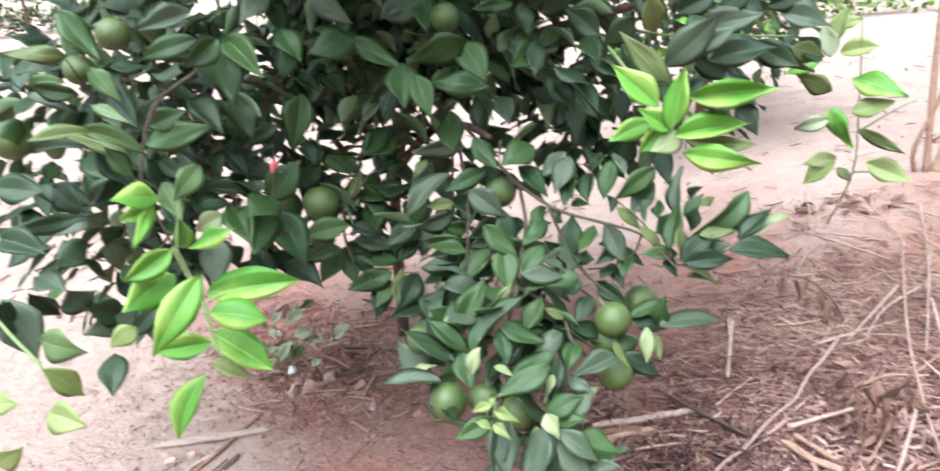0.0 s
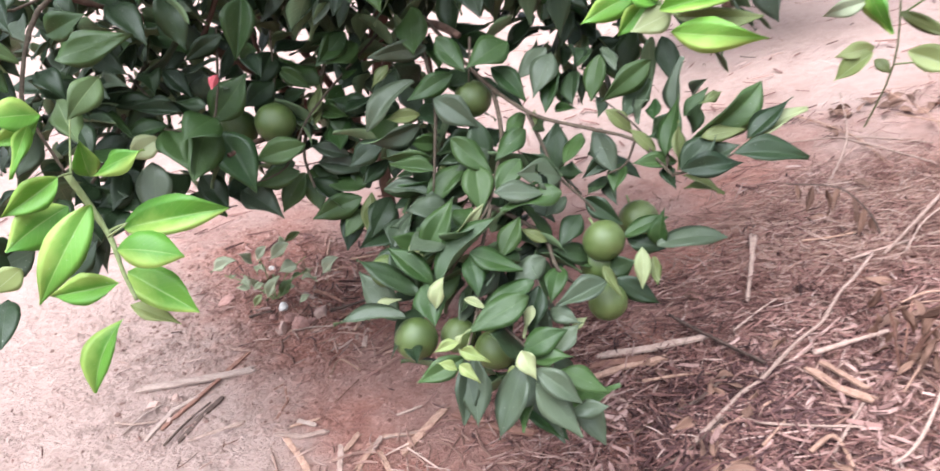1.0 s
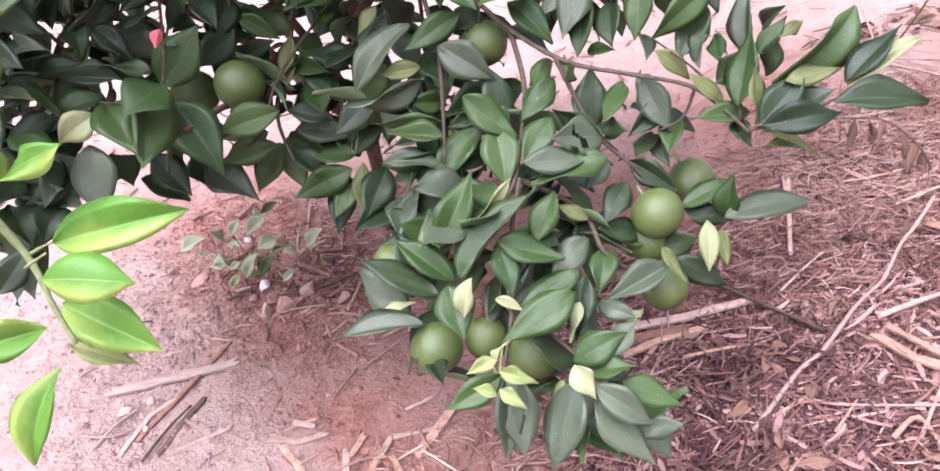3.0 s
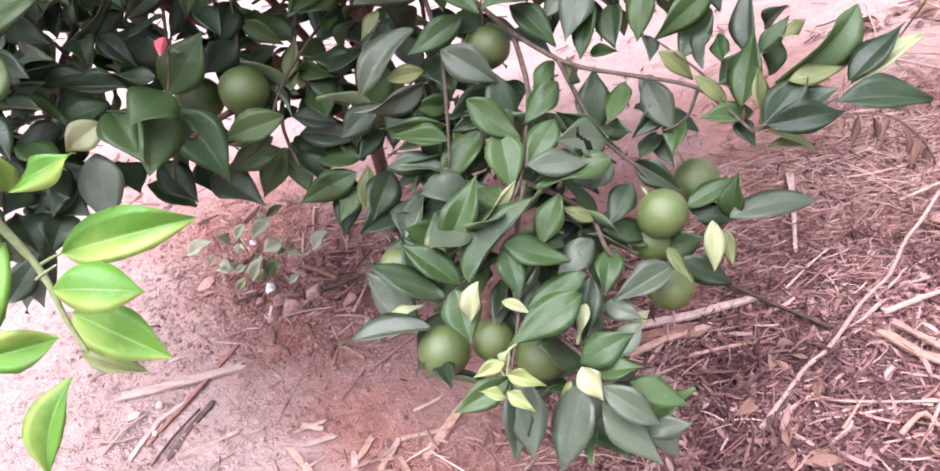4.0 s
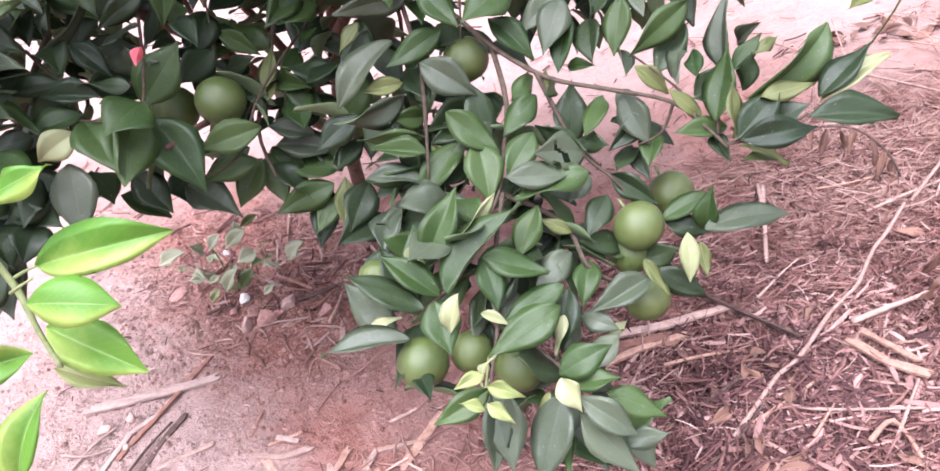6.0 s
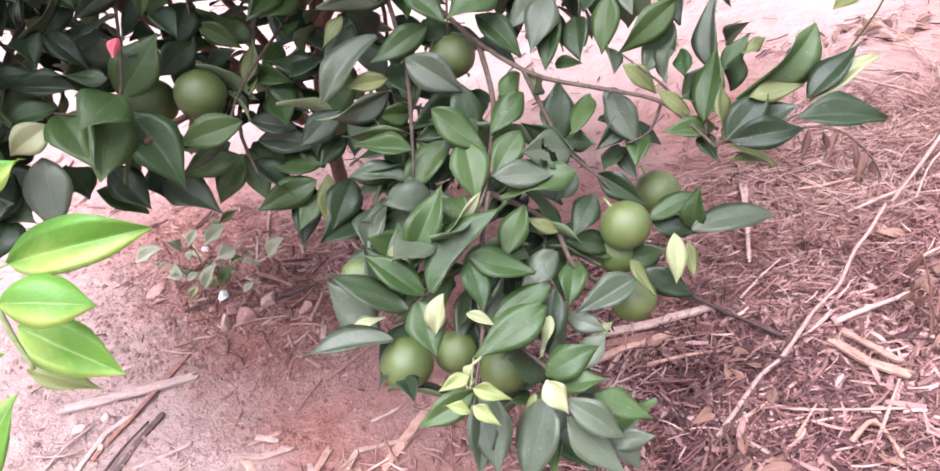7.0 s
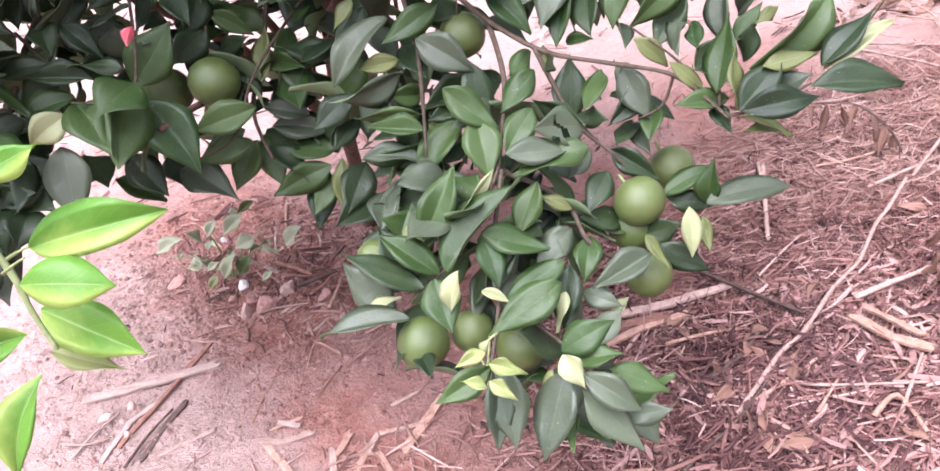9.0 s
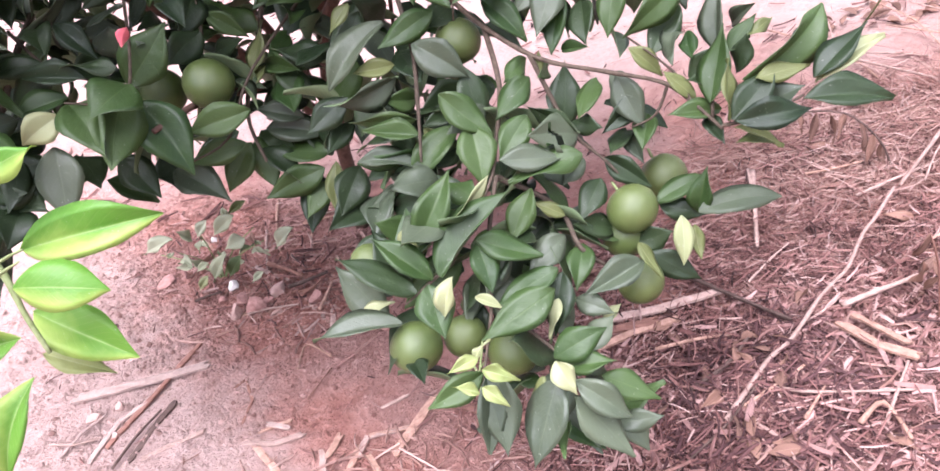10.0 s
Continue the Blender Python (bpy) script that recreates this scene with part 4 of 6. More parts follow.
leaf("d", (0.240, 1.497, 0.577), (0.300, 1.471, 0.535), 0.037, 65)
leaf("m", (0.204, 1.432, 0.619), (0.105, 1.410, 0.602), 0.044, -18)
leaf("g", (0.207, 1.477, 0.591), (0.176, 1.424, 0.581), 0.030, -25)
# right sprig
leaf("g", (0.394, 1.502, 0.701), (0.406, 1.553, 0.787), 0.043, -50)
leaf("g", (0.421, 1.547, 0.723), (0.434, 1.505, 0.761), 0.025, 88)
leaf("m", (0.400, 1.491, 0.708), (0.438, 1.506, 0.747), 0.026, 40)
leaf("o", (0.426, 1.488, 0.727), (0.461, 1.514, 0.737), 0.018, 38)
leaf("m", (0.365, 1.434, 0.665), (0.393, 1.490, 0.746), 0.044, -21)
leaf("o", (0.380, 1.404, 0.654), (0.384, 1.437, 0.721), 0.028, 57)
leaf("d", (0.412, 1.489, 0.679), (0.422, 1.484, 0.733), 0.029, 134)
leaf("d", (0.350, 1.485, 0.683), (0.382, 1.480, 0.722), 0.029, 65)
leaf("d", (0.394, 1.488, 0.667), (0.338, 1.452, 0.693), 0.031, -49)
leaf("o", (0.353, 1.459, 0.665), (0.313, 1.472, 0.703), 0.025, -40)
leaf("m", (0.384, 1.450, 0.649), (0.312, 1.437, 0.656), 0.031, -42)
leaf("m", (0.407, 1.439, 0.688), (0.515, 1.499, 0.751), 0.060, 86)
leaf("g", (0.466, 1.453, 0.697), (0.516, 1.495, 0.744), 0.034, 23)
leaf("o", (0.414, 1.421, 0.697), (0.483, 1.436, 0.699), 0.027, 40)
leaf("d", (0.382, 1.399, 0.657), (0.440, 1.432, 0.703), 0.043, 39)
leaf("g", (0.427, 1.431, 0.657), (0.470, 1.413, 0.684), 0.035, 57)
leaf("d", (0.381, 1.387, 0.661), (0.471, 1.389, 0.665), 0.040, 53)
leaf("d", (0.478, 1.411, 0.692), (0.548, 1.446, 0.740), 0.040, 4)
leaf("p", (0.482, 1.415, 0.684), (0.569, 1.442, 0.722), 0.038, 14)
leaf("d", (0.450, 1.366, 0.689), (0.555, 1.373, 0.672), 0.046, 31)
leaf("o", (0.384, 1.399, 0.647), (0.439, 1.389, 0.619), 0.024, 14)
leaf("o", (0.388, 1.398, 0.626), (0.448, 1.401, 0.612), 0.024, 6)
leaf("d", (0.364, 1.449, 0.642), (0.377, 1.405, 0.622), 0.024, 26)
# fruiting spray
leaf("m", (-0.021, 1.368, 0.550), (0.032, 1.416, 0.630), 0.047, 43)
leaf("g", (0.008, 1.468, 0.588), (-0.053, 1.426, 0.606), 0.051, -52)
leaf("g", (-0.077, 1.505, 0.554), (-0.087, 1.428, 0.532), 0.050, -3)
leaf("m", (-0.031, 1.422, 0.536), (-0.076, 1.395, 0.575), 0.040, -71)
leaf("p", (-0.036, 1.383, 0.569), (-0.040, 1.375, 0.533), 0.021, -173)
leaf("o", (-0.044, 1.364, 0.542), (-0.000, 1.370, 0.549), 0.019, 55)
leaf("o", (0.043, 1.366, 0.553), (-0.007, 1.367, 0.561), 0.025, -50)
leaf("p", (0.022, 1.372, 0.571), (0.081, 1.404, 0.620), 0.032, 114)
leaf("m", (0.007, 1.326, 0.527), (0.113, 1.390, 0.608), 0.064, 1)
leaf("m", (-0.003, 1.326, 0.523), (-0.075, 1.351, 0.580), 0.041, -28)
leaf("d", (-0.025, 1.312, 0.515), (-0.116, 1.321, 0.575), 0.047, -16)
leaf("m", (-0.002, 1.284, 0.548), (0.014, 1.231, 0.506), 0.049, -2)
leaf("p", (0.031, 1.264, 0.569), (0.013, 1.252, 0.515), 0.028, -31, None, 12)
leaf("m", (0.057, 1.345, 0.559), (0.071, 1.300, 0.512), 0.039, -5)
leaf("g", (-0.048, 1.296, 0.483), (-0.159, 1.275, 0.486), 0.048, -4)
leaf("p", (-0.101, 1.314, 0.495), (-0.055, 1.316, 0.503), 0.018, 19)
leaf("d", (-0.071, 1.429, 0.533), (-0.127, 1.392, 0.517), 0.031, -50)
leaf("d", (-0.131, 1.634, 0.484), (-0.190, 1.558, 0.475), 0.070, -44)
leaf("d", (-0.137, 1.647, 0.536), (-0.170, 1.577, 0.485), 0.060, -41)
leaf("m", (0.029, 1.440, 0.597), (0.064, 1.395, 0.589), 0.040, 22)
leaf("p", (0.048, 1.304, 0.506), (0.083, 1.293, 0.491), 0.016, 30)
leaf("m", (0.134, 1.419, 0.586), (0.098, 1.379, 0.528), 0.040, -18)
leaf("o", (0.175, 1.418, 0.538), (0.131, 1.422, 0.564), 0.021, -47)
leaf("m", (0.059, 1.342, 0.566), (0.139, 1.339, 0.532), 0.045, 27)
leaf("g", (0.172, 1.400, 0.518), (0.117, 1.361, 0.490), 0.043, -39)
leaf("m", (0.155, 1.332, 0.515), (0.070, 1.301, 0.488), 0.040, -25)
leaf("m", (0.148, 1.299, 0.509), (0.052, 1.258, 0.474), 0.050, -45)
leaf("d", (0.161, 1.347, 0.499), (0.143, 1.298, 0.433), 0.045, 8)
leaf("p", (0.151, 1.309, 0.486), (0.135, 1.283, 0.443), 0.020, 7)
leaf("m", (0.196, 1.405, 0.498), (0.177, 1.346, 0.465), 0.038, -12)
leaf("g", (0.268, 1.360, 0.493), (0.185, 1.329, 0.470), 0.042, -33)
leaf("g", (0.174, 1.344, 0.453), (0.221, 1.316, 0.446), 0.032, 43)
leaf("p", (0.208, 1.332, 0.423), (0.234, 1.344, 0.438), 0.017, 30)
leaf("d", (0.230, 1.472, 0.558), (0.193, 1.417, 0.526), 0.040, -25)
leaf("m", (0.299, 1.438, 0.529), (0.372, 1.453, 0.553), 0.034, 28)
leaf("m", (0.352, 1.427, 0.513), (0.363, 1.427, 0.582), 0.034, 151)
leaf("g", (0.349, 1.410, 0.526), (0.459, 1.419, 0.528), 0.047, 22)
leaf("d", (0.304, 1.445, 0.521), (0.366, 1.429, 0.507), 0.033, 53)
leaf("p", (0.325, 1.403, 0.527), (0.322, 1.373, 0.467), 0.028, 0)
leaf("o", (0.343, 1.405, 0.509), (0.347, 1.380, 0.468), 0.020, 12)
leaf("o", (0.262, 1.368, 0.516), (0.288, 1.346, 0.472), 0.021, 14)
leaf("d", (0.284, 1.402, 0.473), (0.351, 1.390, 0.427), 0.040, 67)
leaf("d", (0.271, 1.422, 0.479), (0.315, 1.411, 0.498), 0.041, 71)
leaf("d", (0.248, 1.443, 0.490), (0.184, 1.416, 0.524), 0.037, -53)
leaf("m", (0.052, 1.222, 0.456), (-0.017, 1.191, 0.436), 0.036, -52)
leaf("d", (-0.036, 1.264, 0.445), (-0.020, 1.216, 0.452), 0.028, 2)
leaf("l", (0.051, 1.206, 0.494), (0.013, 1.193, 0.486), 0.019, -38, None, 12)
leaf("l", (0.055, 1.186, 0.495), (0.096, 1.184, 0.474), 0.021, 39, None, 12)
leaf("p", (0.045, 1.216, 0.485), (0.066, 1.230, 0.500), 0.011, 4, None, 12)
leaf("l", (0.049, 1.176, 0.468), (0.020, 1.176, 0.482), 0.017, -25, None, 12)
leaf("l", (0.053, 1.177, 0.477), (0.081, 1.166, 0.453), 0.019, 32, None, 12)
leaf("g", (0.069, 1.215, 0.467), (0.070, 1.159, 0.378), 0.049, 13)
leaf("g", (0.055, 1.215, 0.459), (0.048, 1.166, 0.377), 0.041, -34)
leaf("o", (0.122, 1.227, 0.435), (0.100, 1.196, 0.390), 0.023, 23)
leaf("g", (0.138, 1.211, 0.446), (0.099, 1.155, 0.358), 0.060, 2)
leaf("m", (0.148, 1.207, 0.377), (0.135, 1.153, 0.373), 0.024, 35)
leaf("p", (0.138, 1.210, 0.474), (0.158, 1.190, 0.436), 0.031, 34, None, 12)
leaf("m", (0.137, 1.251, 0.440), (0.204, 1.261, 0.472), 0.044, 44)
leaf("m", (0.150, 1.244, 0.429), (0.211, 1.233, 0.443), 0.032, 28)
leaf("g", (0.157, 1.206, 0.445), (0.221, 1.185, 0.396), 0.038, 41)
leaf("m", (0.191, 1.231, 0.423), (0.259, 1.218, 0.387), 0.038, 29)
leaf("g", (0.200, 1.207, 0.364), (0.260, 1.198, 0.380), 0.029, 36)
leaf("g", (0.155, 1.196, 0.428), (0.217, 1.164, 0.352), 0.050, 20)
# young shoot
leaf("y", (-0.410, 1.199, 0.789), (-0.329, 1.208, 0.817), 0.032, 46)
leaf("y", (-0.427, 1.217, 0.782), (-0.411, 1.200, 0.840), 0.035, 178)
leaf("y", (-0.403, 1.214, 0.702), (-0.253, 1.237, 0.713), 0.058, 54, form=9)
leaf("y", (-0.355, 1.123, 0.715), (-0.272, 1.132, 0.695), 0.050, 53, form=8)
leaf("y", (-0.375, 1.152, 0.665), (-0.276, 1.129, 0.612), 0.053, 34, form=9)
leaf("l", (-0.376, 1.135, 0.625), (-0.310, 1.133, 0.591), 0.029, 18)
leaf("y", (-0.371, 1.107, 0.620), (-0.405, 1.049, 0.544), 0.039, -28, form=10)
leaf("y", (-0.335, 1.078, 0.690), (-0.421, 1.063, 0.685), 0.040, -58)
# upper crown
leaf("m", (-0.366, 1.283, 1.094), (-0.456, 1.272, 1.071), 0.040, -68)
leaf("m", (-0.363, 1.343, 1.087), (-0.407, 1.294, 1.052), 0.045, -87)
leaf("m", (-0.372, 1.392, 1.089), (-0.358, 1.350, 0.981), 0.065, -1)
leaf("m", (-0.371, 1.397, 1.083), (-0.302, 1.349, 1.021), 0.051, 38)
leaf("m", (-0.310, 1.488, 1.087), (-0.263, 1.438, 1.033), 0.049, 14)
leaf("d", (-0.502, 1.224, 1.057), (-0.437, 1.190, 0.979), 0.046, 51)
leaf("m", (-0.502, 1.335, 0.957), (-0.435, 1.339, 0.978), 0.043, 80)
leaf("m", (-0.560, 1.408, 0.909), (-0.439, 1.442, 0.929), 0.055, 70)
leaf("o", (-0.546, 1.182, 0.981), (-0.442, 1.164, 0.941), 0.043, 25)
leaf("d", (-0.513, 1.198, 0.952), (-0.461, 1.184, 0.894), 0.043, 34)
leaf("m", (-0.342, 1.649, 0.944), (-0.365, 1.610, 0.839), 0.062, -43)
leaf("m", (-0.208, 1.584, 1.053), (-0.284, 1.536, 1.036), 0.063, -60)
leaf("m", (-0.211, 1.597, 1.050), (-0.117, 1.584, 0.993), 0.048, 52)
leaf("m", (-0.113, 1.579, 1.002), (-0.105, 1.502, 0.932), 0.068, -8)
leaf("m", (-0.088, 1.546, 0.986), (-0.057, 1.503, 0.910), 0.048, 26)
leaf("m", (0.013, 1.571, 1.039), (-0.102, 1.556, 1.010), 0.071, -118)
leaf("m", (-0.005, 1.606, 1.032), (0.045, 1.563, 0.959), 0.060, 36)
leaf("m", (-0.059, 1.547, 0.971), (0.054, 1.549, 0.955), 0.049, 60)
leaf("g", (0.058, 1.668, 0.915), (0.082, 1.618, 0.868), 0.047, 17)
leaf("m", (-0.188, 1.717, 0.851), (-0.242, 1.668, 0.802), 0.050, -68)
leaf("d", (0.083, 1.717, 1.020), (0.155, 1.686, 0.931), 0.068, 43)
leaf("m", (0.102, 1.730, 1.031), (0.138, 1.681, 0.984), 0.051, 32)
# young shoot, nearer the crown
leaf("y", (-0.379, 1.102, 0.825), (-0.437, 1.060, 0.796), 0.039, -77)
leaf("y", (-0.388, 1.110, 0.784), (-0.436, 1.044, 0.758), 0.059, -69)
leaf("y", (-0.328, 1.074, 0.799), (-0.387, 1.008, 0.706), 0.049, -60)
leaf("l", (-0.415, 1.034, 0.741), (-0.450, 1.014, 0.720), 0.032, -78)
leaf("s", (-0.387, 1.253, 0.907), (-0.413, 1.196, 0.868), 0.042, -65)
leaf("s", (-0.450, 1.239, 0.884), (-0.398, 1.183, 0.842), 0.040, 7)
# young shoot
leaf("y", (-0.408, 1.148, 0.891), (-0.440, 1.084, 0.907), 0.045, -64)
leaf("y", (-0.409, 1.138, 0.881), (-0.450, 1.099, 0.871), 0.029, -70)
leaf("g", (-0.429, 1.158, 0.866), (-0.452, 1.123, 0.820), 0.039, -75)
# low yellow shoot
leaf("m", (-0.522, 1.200, 1.151), (-0.471, 1.189, 1.082), 0.045, 26)
leaf("s", (-0.498, 1.140, 1.060), (-0.550, 1.134, 1.059), 0.020, -49)
leaf("g", (-0.565, 1.150, 1.045), (-0.498, 1.146, 1.017), 0.022, 40)
leaf("o", (-0.467, 1.120, 0.995), (-0.532, 1.070, 0.994), 0.025, -45)
leaf("s", (-0.426, 1.170, 0.950), (-0.501, 1.138, 0.996), 0.031, -49)
leaf("g", (-0.497, 1.150, 0.967), (-0.579, 1.127, 0.968), 0.022, -47)
leaf("m", (-0.439, 1.150, 0.920), (-0.466, 1.140, 0.970), 0.029, -52)
leaf("s", (-0.463, 1.130, 1.030), (-0.408, 1.126, 1.001), 0.019, 41)
leaf("s", (-0.484, 1.180, 1.074), (-0.448, 1.179, 1.022), 0.031, 47)
leaf("g", (-0.686, 1.200, 0.911), (-0.603, 1.180, 0.897), 0.034, 26)
leaf("d", (-0.621, 1.300, 0.834), (-0.677, 1.281, 0.874), 0.038, -47)
leaf("d", (-0.554, 1.300, 0.877), (-0.611, 1.287, 0.842), 0.033, -67)
leaf("d", (-0.759, 1.250, 0.816), (-0.680, 1.247, 0.777), 0.044, 31)
leaf("g", (-0.628, 1.300, 0.797), (-0.722, 1.281, 0.790), 0.028, -44)
leaf("y", (-0.389, 1.100, 0.891), (-0.424, 1.083, 0.834), 0.022, -70)
leaf("s", (-0.474, 0.930, 0.779), (-0.406, 0.917, 0.769), 0.044, 76)
leaf("l", (-0.438, 0.877, 0.771), (-0.427, 0.913, 0.710), 0.031, 92)
leaf("l", (-0.449, 0.879, 0.709), (-0.388, 0.859, 0.704), 0.039, 53)
leaf("l", (-0.490, 0.835, 0.746), (-0.435, 0.827, 0.757), 0.035, 46)
leaf("l", (-0.468, 0.803, 0.695), (-0.420, 0.799, 0.722), 0.034, 104)
leaf("d", (-0.543, 0.981, 0.772), (-0.549, 0.933, 0.819), 0.041, -78)
leaf("g", (-0.555, 0.985, 0.810), (-0.521, 0.972, 0.728), 0.056, 21)
leaf("d", (-0.590, 1.053, 0.869), (-0.521, 1.041, 0.848), 0.045, 38)
leaf("d", (-0.510, 1.115, 0.833), (-0.517, 1.047, 0.823), 0.043, -64)
leaf("d", (-0.543, 1.017, 0.803), (-0.539, 1.057, 0.751), 0.033, 138)
leaf("g", (-0.558, 1.056, 0.810), (-0.501, 1.034, 0.797), 0.038, 21)
leaf("d", (-0.534, 1.054, 0.764), (-0.470, 1.053, 0.787), 0.038, 86)
leaf("d", (-0.478, 1.101, 0.721), (-0.497, 1.050, 0.767), 0.043, -84)
leaf("d", (-0.467, 1.051, 0.689), (-0.444, 0.988, 0.659), 0.041, -3)
leaf("g", (-0.459, 1.111, 0.725), (-0.508, 1.050, 0.720), 0.049, -68)
# upper left
leaf("o", (-0.475, 1.124, 1.095), (-0.537, 1.080, 1.108), 0.027, -67)
leaf("m", (-0.478, 1.137, 1.043), (-0.546, 1.122, 1.064), 0.026, -96)
leaf("g", (-0.366, 1.281, 1.134), (-0.440, 1.241, 1.115), 0.037, -62)
leaf("g", (-0.251, 1.497, 1.135), (-0.185, 1.513, 1.085), 0.041, 82)
leaf("d", (-0.623, 1.109, 0.926), (-0.548, 1.111, 0.916), 0.046, 62)
leaf("d", (-0.579, 1.167, 0.906), (-0.517, 1.143, 0.871), 0.046, 66)
leaf("d", (-0.509, 1.236, 0.893), (-0.524, 1.164, 0.873), 0.041, -76)
leaf("d", (-0.614, 1.178, 0.904), (-0.567, 1.147, 0.877), 0.039, 1)
leaf("d", (-0.592, 1.088, 0.868), (-0.522, 1.141, 0.868), 0.031, 93)
leaf("m", (0.097, 1.636, 1.095), (0.022, 1.586, 1.092), 0.031, -82)
leaf("m", (-0.553, 1.062, 1.005), (-0.552, 1.121, 1.007), 0.037, 79)
leaf("d", (-0.159, 1.662, 1.082), (-0.062, 1.681, 1.120), 0.065, 67)
leaf("d", (0.147, 1.748, 1.068), (0.220, 1.739, 1.099), 0.049, 105)
leaf("d", (0.266, 1.734, 1.015), (0.195, 1.743, 1.077), 0.059, -81)
leaf("d", (0.334, 1.700, 1.049), (0.264, 1.702, 0.995), 0.055, -107)
leaf("d", (0.269, 1.770, 0.924), (0.339, 1.733, 0.963), 0.055, 75)
leaf("d", (0.219, 1.792, 0.898), (0.266, 1.735, 0.842), 0.057, 50)
leaf("g", (-0.331, 1.494, 1.146), (-0.358, 1.433, 1.103), 0.048, -38)
# bright cluster
leaf("o", (0.340, 1.344, 0.980), (0.269, 1.365, 1.060), 0.041, -86)
leaf("y", (0.322, 1.317, 0.951), (0.255, 1.344, 1.013), 0.046, -56)
leaf("y", (0.337, 1.291, 0.923), (0.353, 1.286, 1.013), 0.043, 151)
leaf("y", (0.357, 1.278, 0.973), (0.486, 1.288, 0.976), 0.044, 88)
leaf("y", (0.340, 1.274, 0.916), (0.451, 1.283, 0.927), 0.043, 57)
leaf("o", (0.363, 1.312, 0.900), (0.463, 1.287, 0.894), 0.030, 88)
leaf("y", (0.352, 1.270, 0.889), (0.455, 1.228, 0.881), 0.041, 86)
leaf("y", (0.340, 1.299, 0.919), (0.289, 1.297, 0.954), 0.038, -64)
leaf("y", (0.317, 1.317, 0.931), (0.247, 1.319, 0.900), 0.036, -74)
leaf("y", (0.325, 1.303, 0.920), (0.291, 1.299, 0.884), 0.031, -79)
leaf("p", (0.357, 1.296, 0.908), (0.305, 1.277, 0.892), 0.036, -66)
leaf("g", (0.341, 1.388, 0.999), (0.426, 1.381, 1.078), 0.055, 91)
leaf("g", (0.386, 1.423, 1.010), (0.458, 1.412, 1.056), 0.033, 78)
leaf("o", (0.324, 1.421, 1.052), (0.312, 1.382, 1.120), 0.043, -142)
# outer right
leaf("g", (0.468, 1.858, 1.009), (0.614, 1.826, 1.031), 0.065, 85)
leaf("d", (0.506, 1.842, 0.939), (0.641, 1.810, 0.963), 0.072, 61)
leaf("d", (0.479, 1.900, 0.946), (0.581, 1.868, 0.892), 0.061, 85)
leaf("d", (0.607, 1.873, 0.968), (0.697, 1.838, 0.916), 0.061, 87)
leaf("g", (0.671, 1.913, 1.024), (0.771, 1.875, 0.989), 0.063, 59)
leaf("d", (0.646, 1.921, 1.037), (0.716, 1.901, 1.061), 0.047, 94)
leaf("d", (0.526, 1.845, 1.044), (0.598, 1.838, 1.082), 0.050, 74)
leaf("d", (0.426, 1.768, 1.049), (0.506, 1.754, 1.085), 0.055, 87)
leaf("d", (0.763, 1.888, 0.918), (0.700, 1.879, 0.974), 0.053, -75)
leaf("d", (0.579, 1.882, 0.979), (0.512, 1.903, 1.034), 0.056, -56)
leaf("o", (0.690, 1.874, 0.950), (0.768, 1.892, 0.924), 0.051, 95)
leaf("d", (0.402, 1.739, 0.885), (0.482, 1.749, 0.916), 0.053, 100)
leaf("d", (0.343, 1.783, 1.089), (0.415, 1.768, 1.026), 0.059, 89)
# low centre

# ---- litter on the ground ----
def strip(points, width, height, seed):
    """A flat torn strip: a thin board along the points, uneven along its edges, splintered at both ends."""
    rnd = random.Random(seed)
    pts = [Vector(p) for p in points]
    line = [pts[i].lerp(pts[i + 1], k / 5) for i in range(len(pts) - 1) for k in range(5)] + [pts[-1]]
    rows = (-1.0, -0.4, 0.3, 1.0)
    verts, faces = [], []
    n, lanes = len(line), len(rows)
    for j, p in enumerate(line):
        way = (line[min(j + 1, n - 1)] - line[max(j - 1, 0)]).normalized()
        side = way.cross(Vector((0, 0, 1))).normalized()
        for u in rows:
            half = 0.5 * width * (1 + rnd.uniform(-0.12, 0.12))
            tear = way * rnd.uniform(-1.0, 1.0) * width * (0.7 if j in (0, n - 1) else 0.1)
            rise = 0.25 * height * rnd.uniform(-1, 1) + 0.2 * height * (1 - u * u)
            verts.append(p + side * (u * half) + tear + Vector((0, 0, height * 0.4 + rise)))
    verts += [v - Vector((0, 0, height)) for v in verts]
    low = n * lanes
    for j in range(n - 1):
        for i in range(lanes - 1):
            q = j * lanes + i
            faces += [(q, q + lanes, q + lanes + 1, q + 1), (low + q, low + q + 1, low + q + lanes + 1, low + q + lanes)]
        for i, turn in ((0, 1), (lanes - 1, -1)):
            q, r = j * lanes + i, (j + 1) * lanes + i
            faces.append((q, low + q, low + r, r)[::turn])
    for j, turn in ((0, 1), (n - 1, -1)):
        for i in range(lanes - 1):
            q = j * lanes + i
            faces.append((q, q + 1, low + q + 1, low + q)[::turn])
    return verts, faces


def stick(name, code, width, height, *points):
    """A dry stick, cane or torn strip of wood, lying as it fell."""
    flat = name == "wood_strip"
    verts, faces = strip(points, width, height * 0.6, int(width * 9000)) if flat else tube(points, width / 2, 0.7, 7, 0.15, len(points))
    names = {"wood_strip": "flat torn strip of dry wood lying on soil", "cane": "thin dry cane lying among the litter", "dead_branch": "bare dead branch lying over the mulch"}
    ob = new(name, mesh_of(name, verts, faces, STRAW[code], smooth=not flat))
    return tagged(ob, names[name], "stick", "fallen sticks")


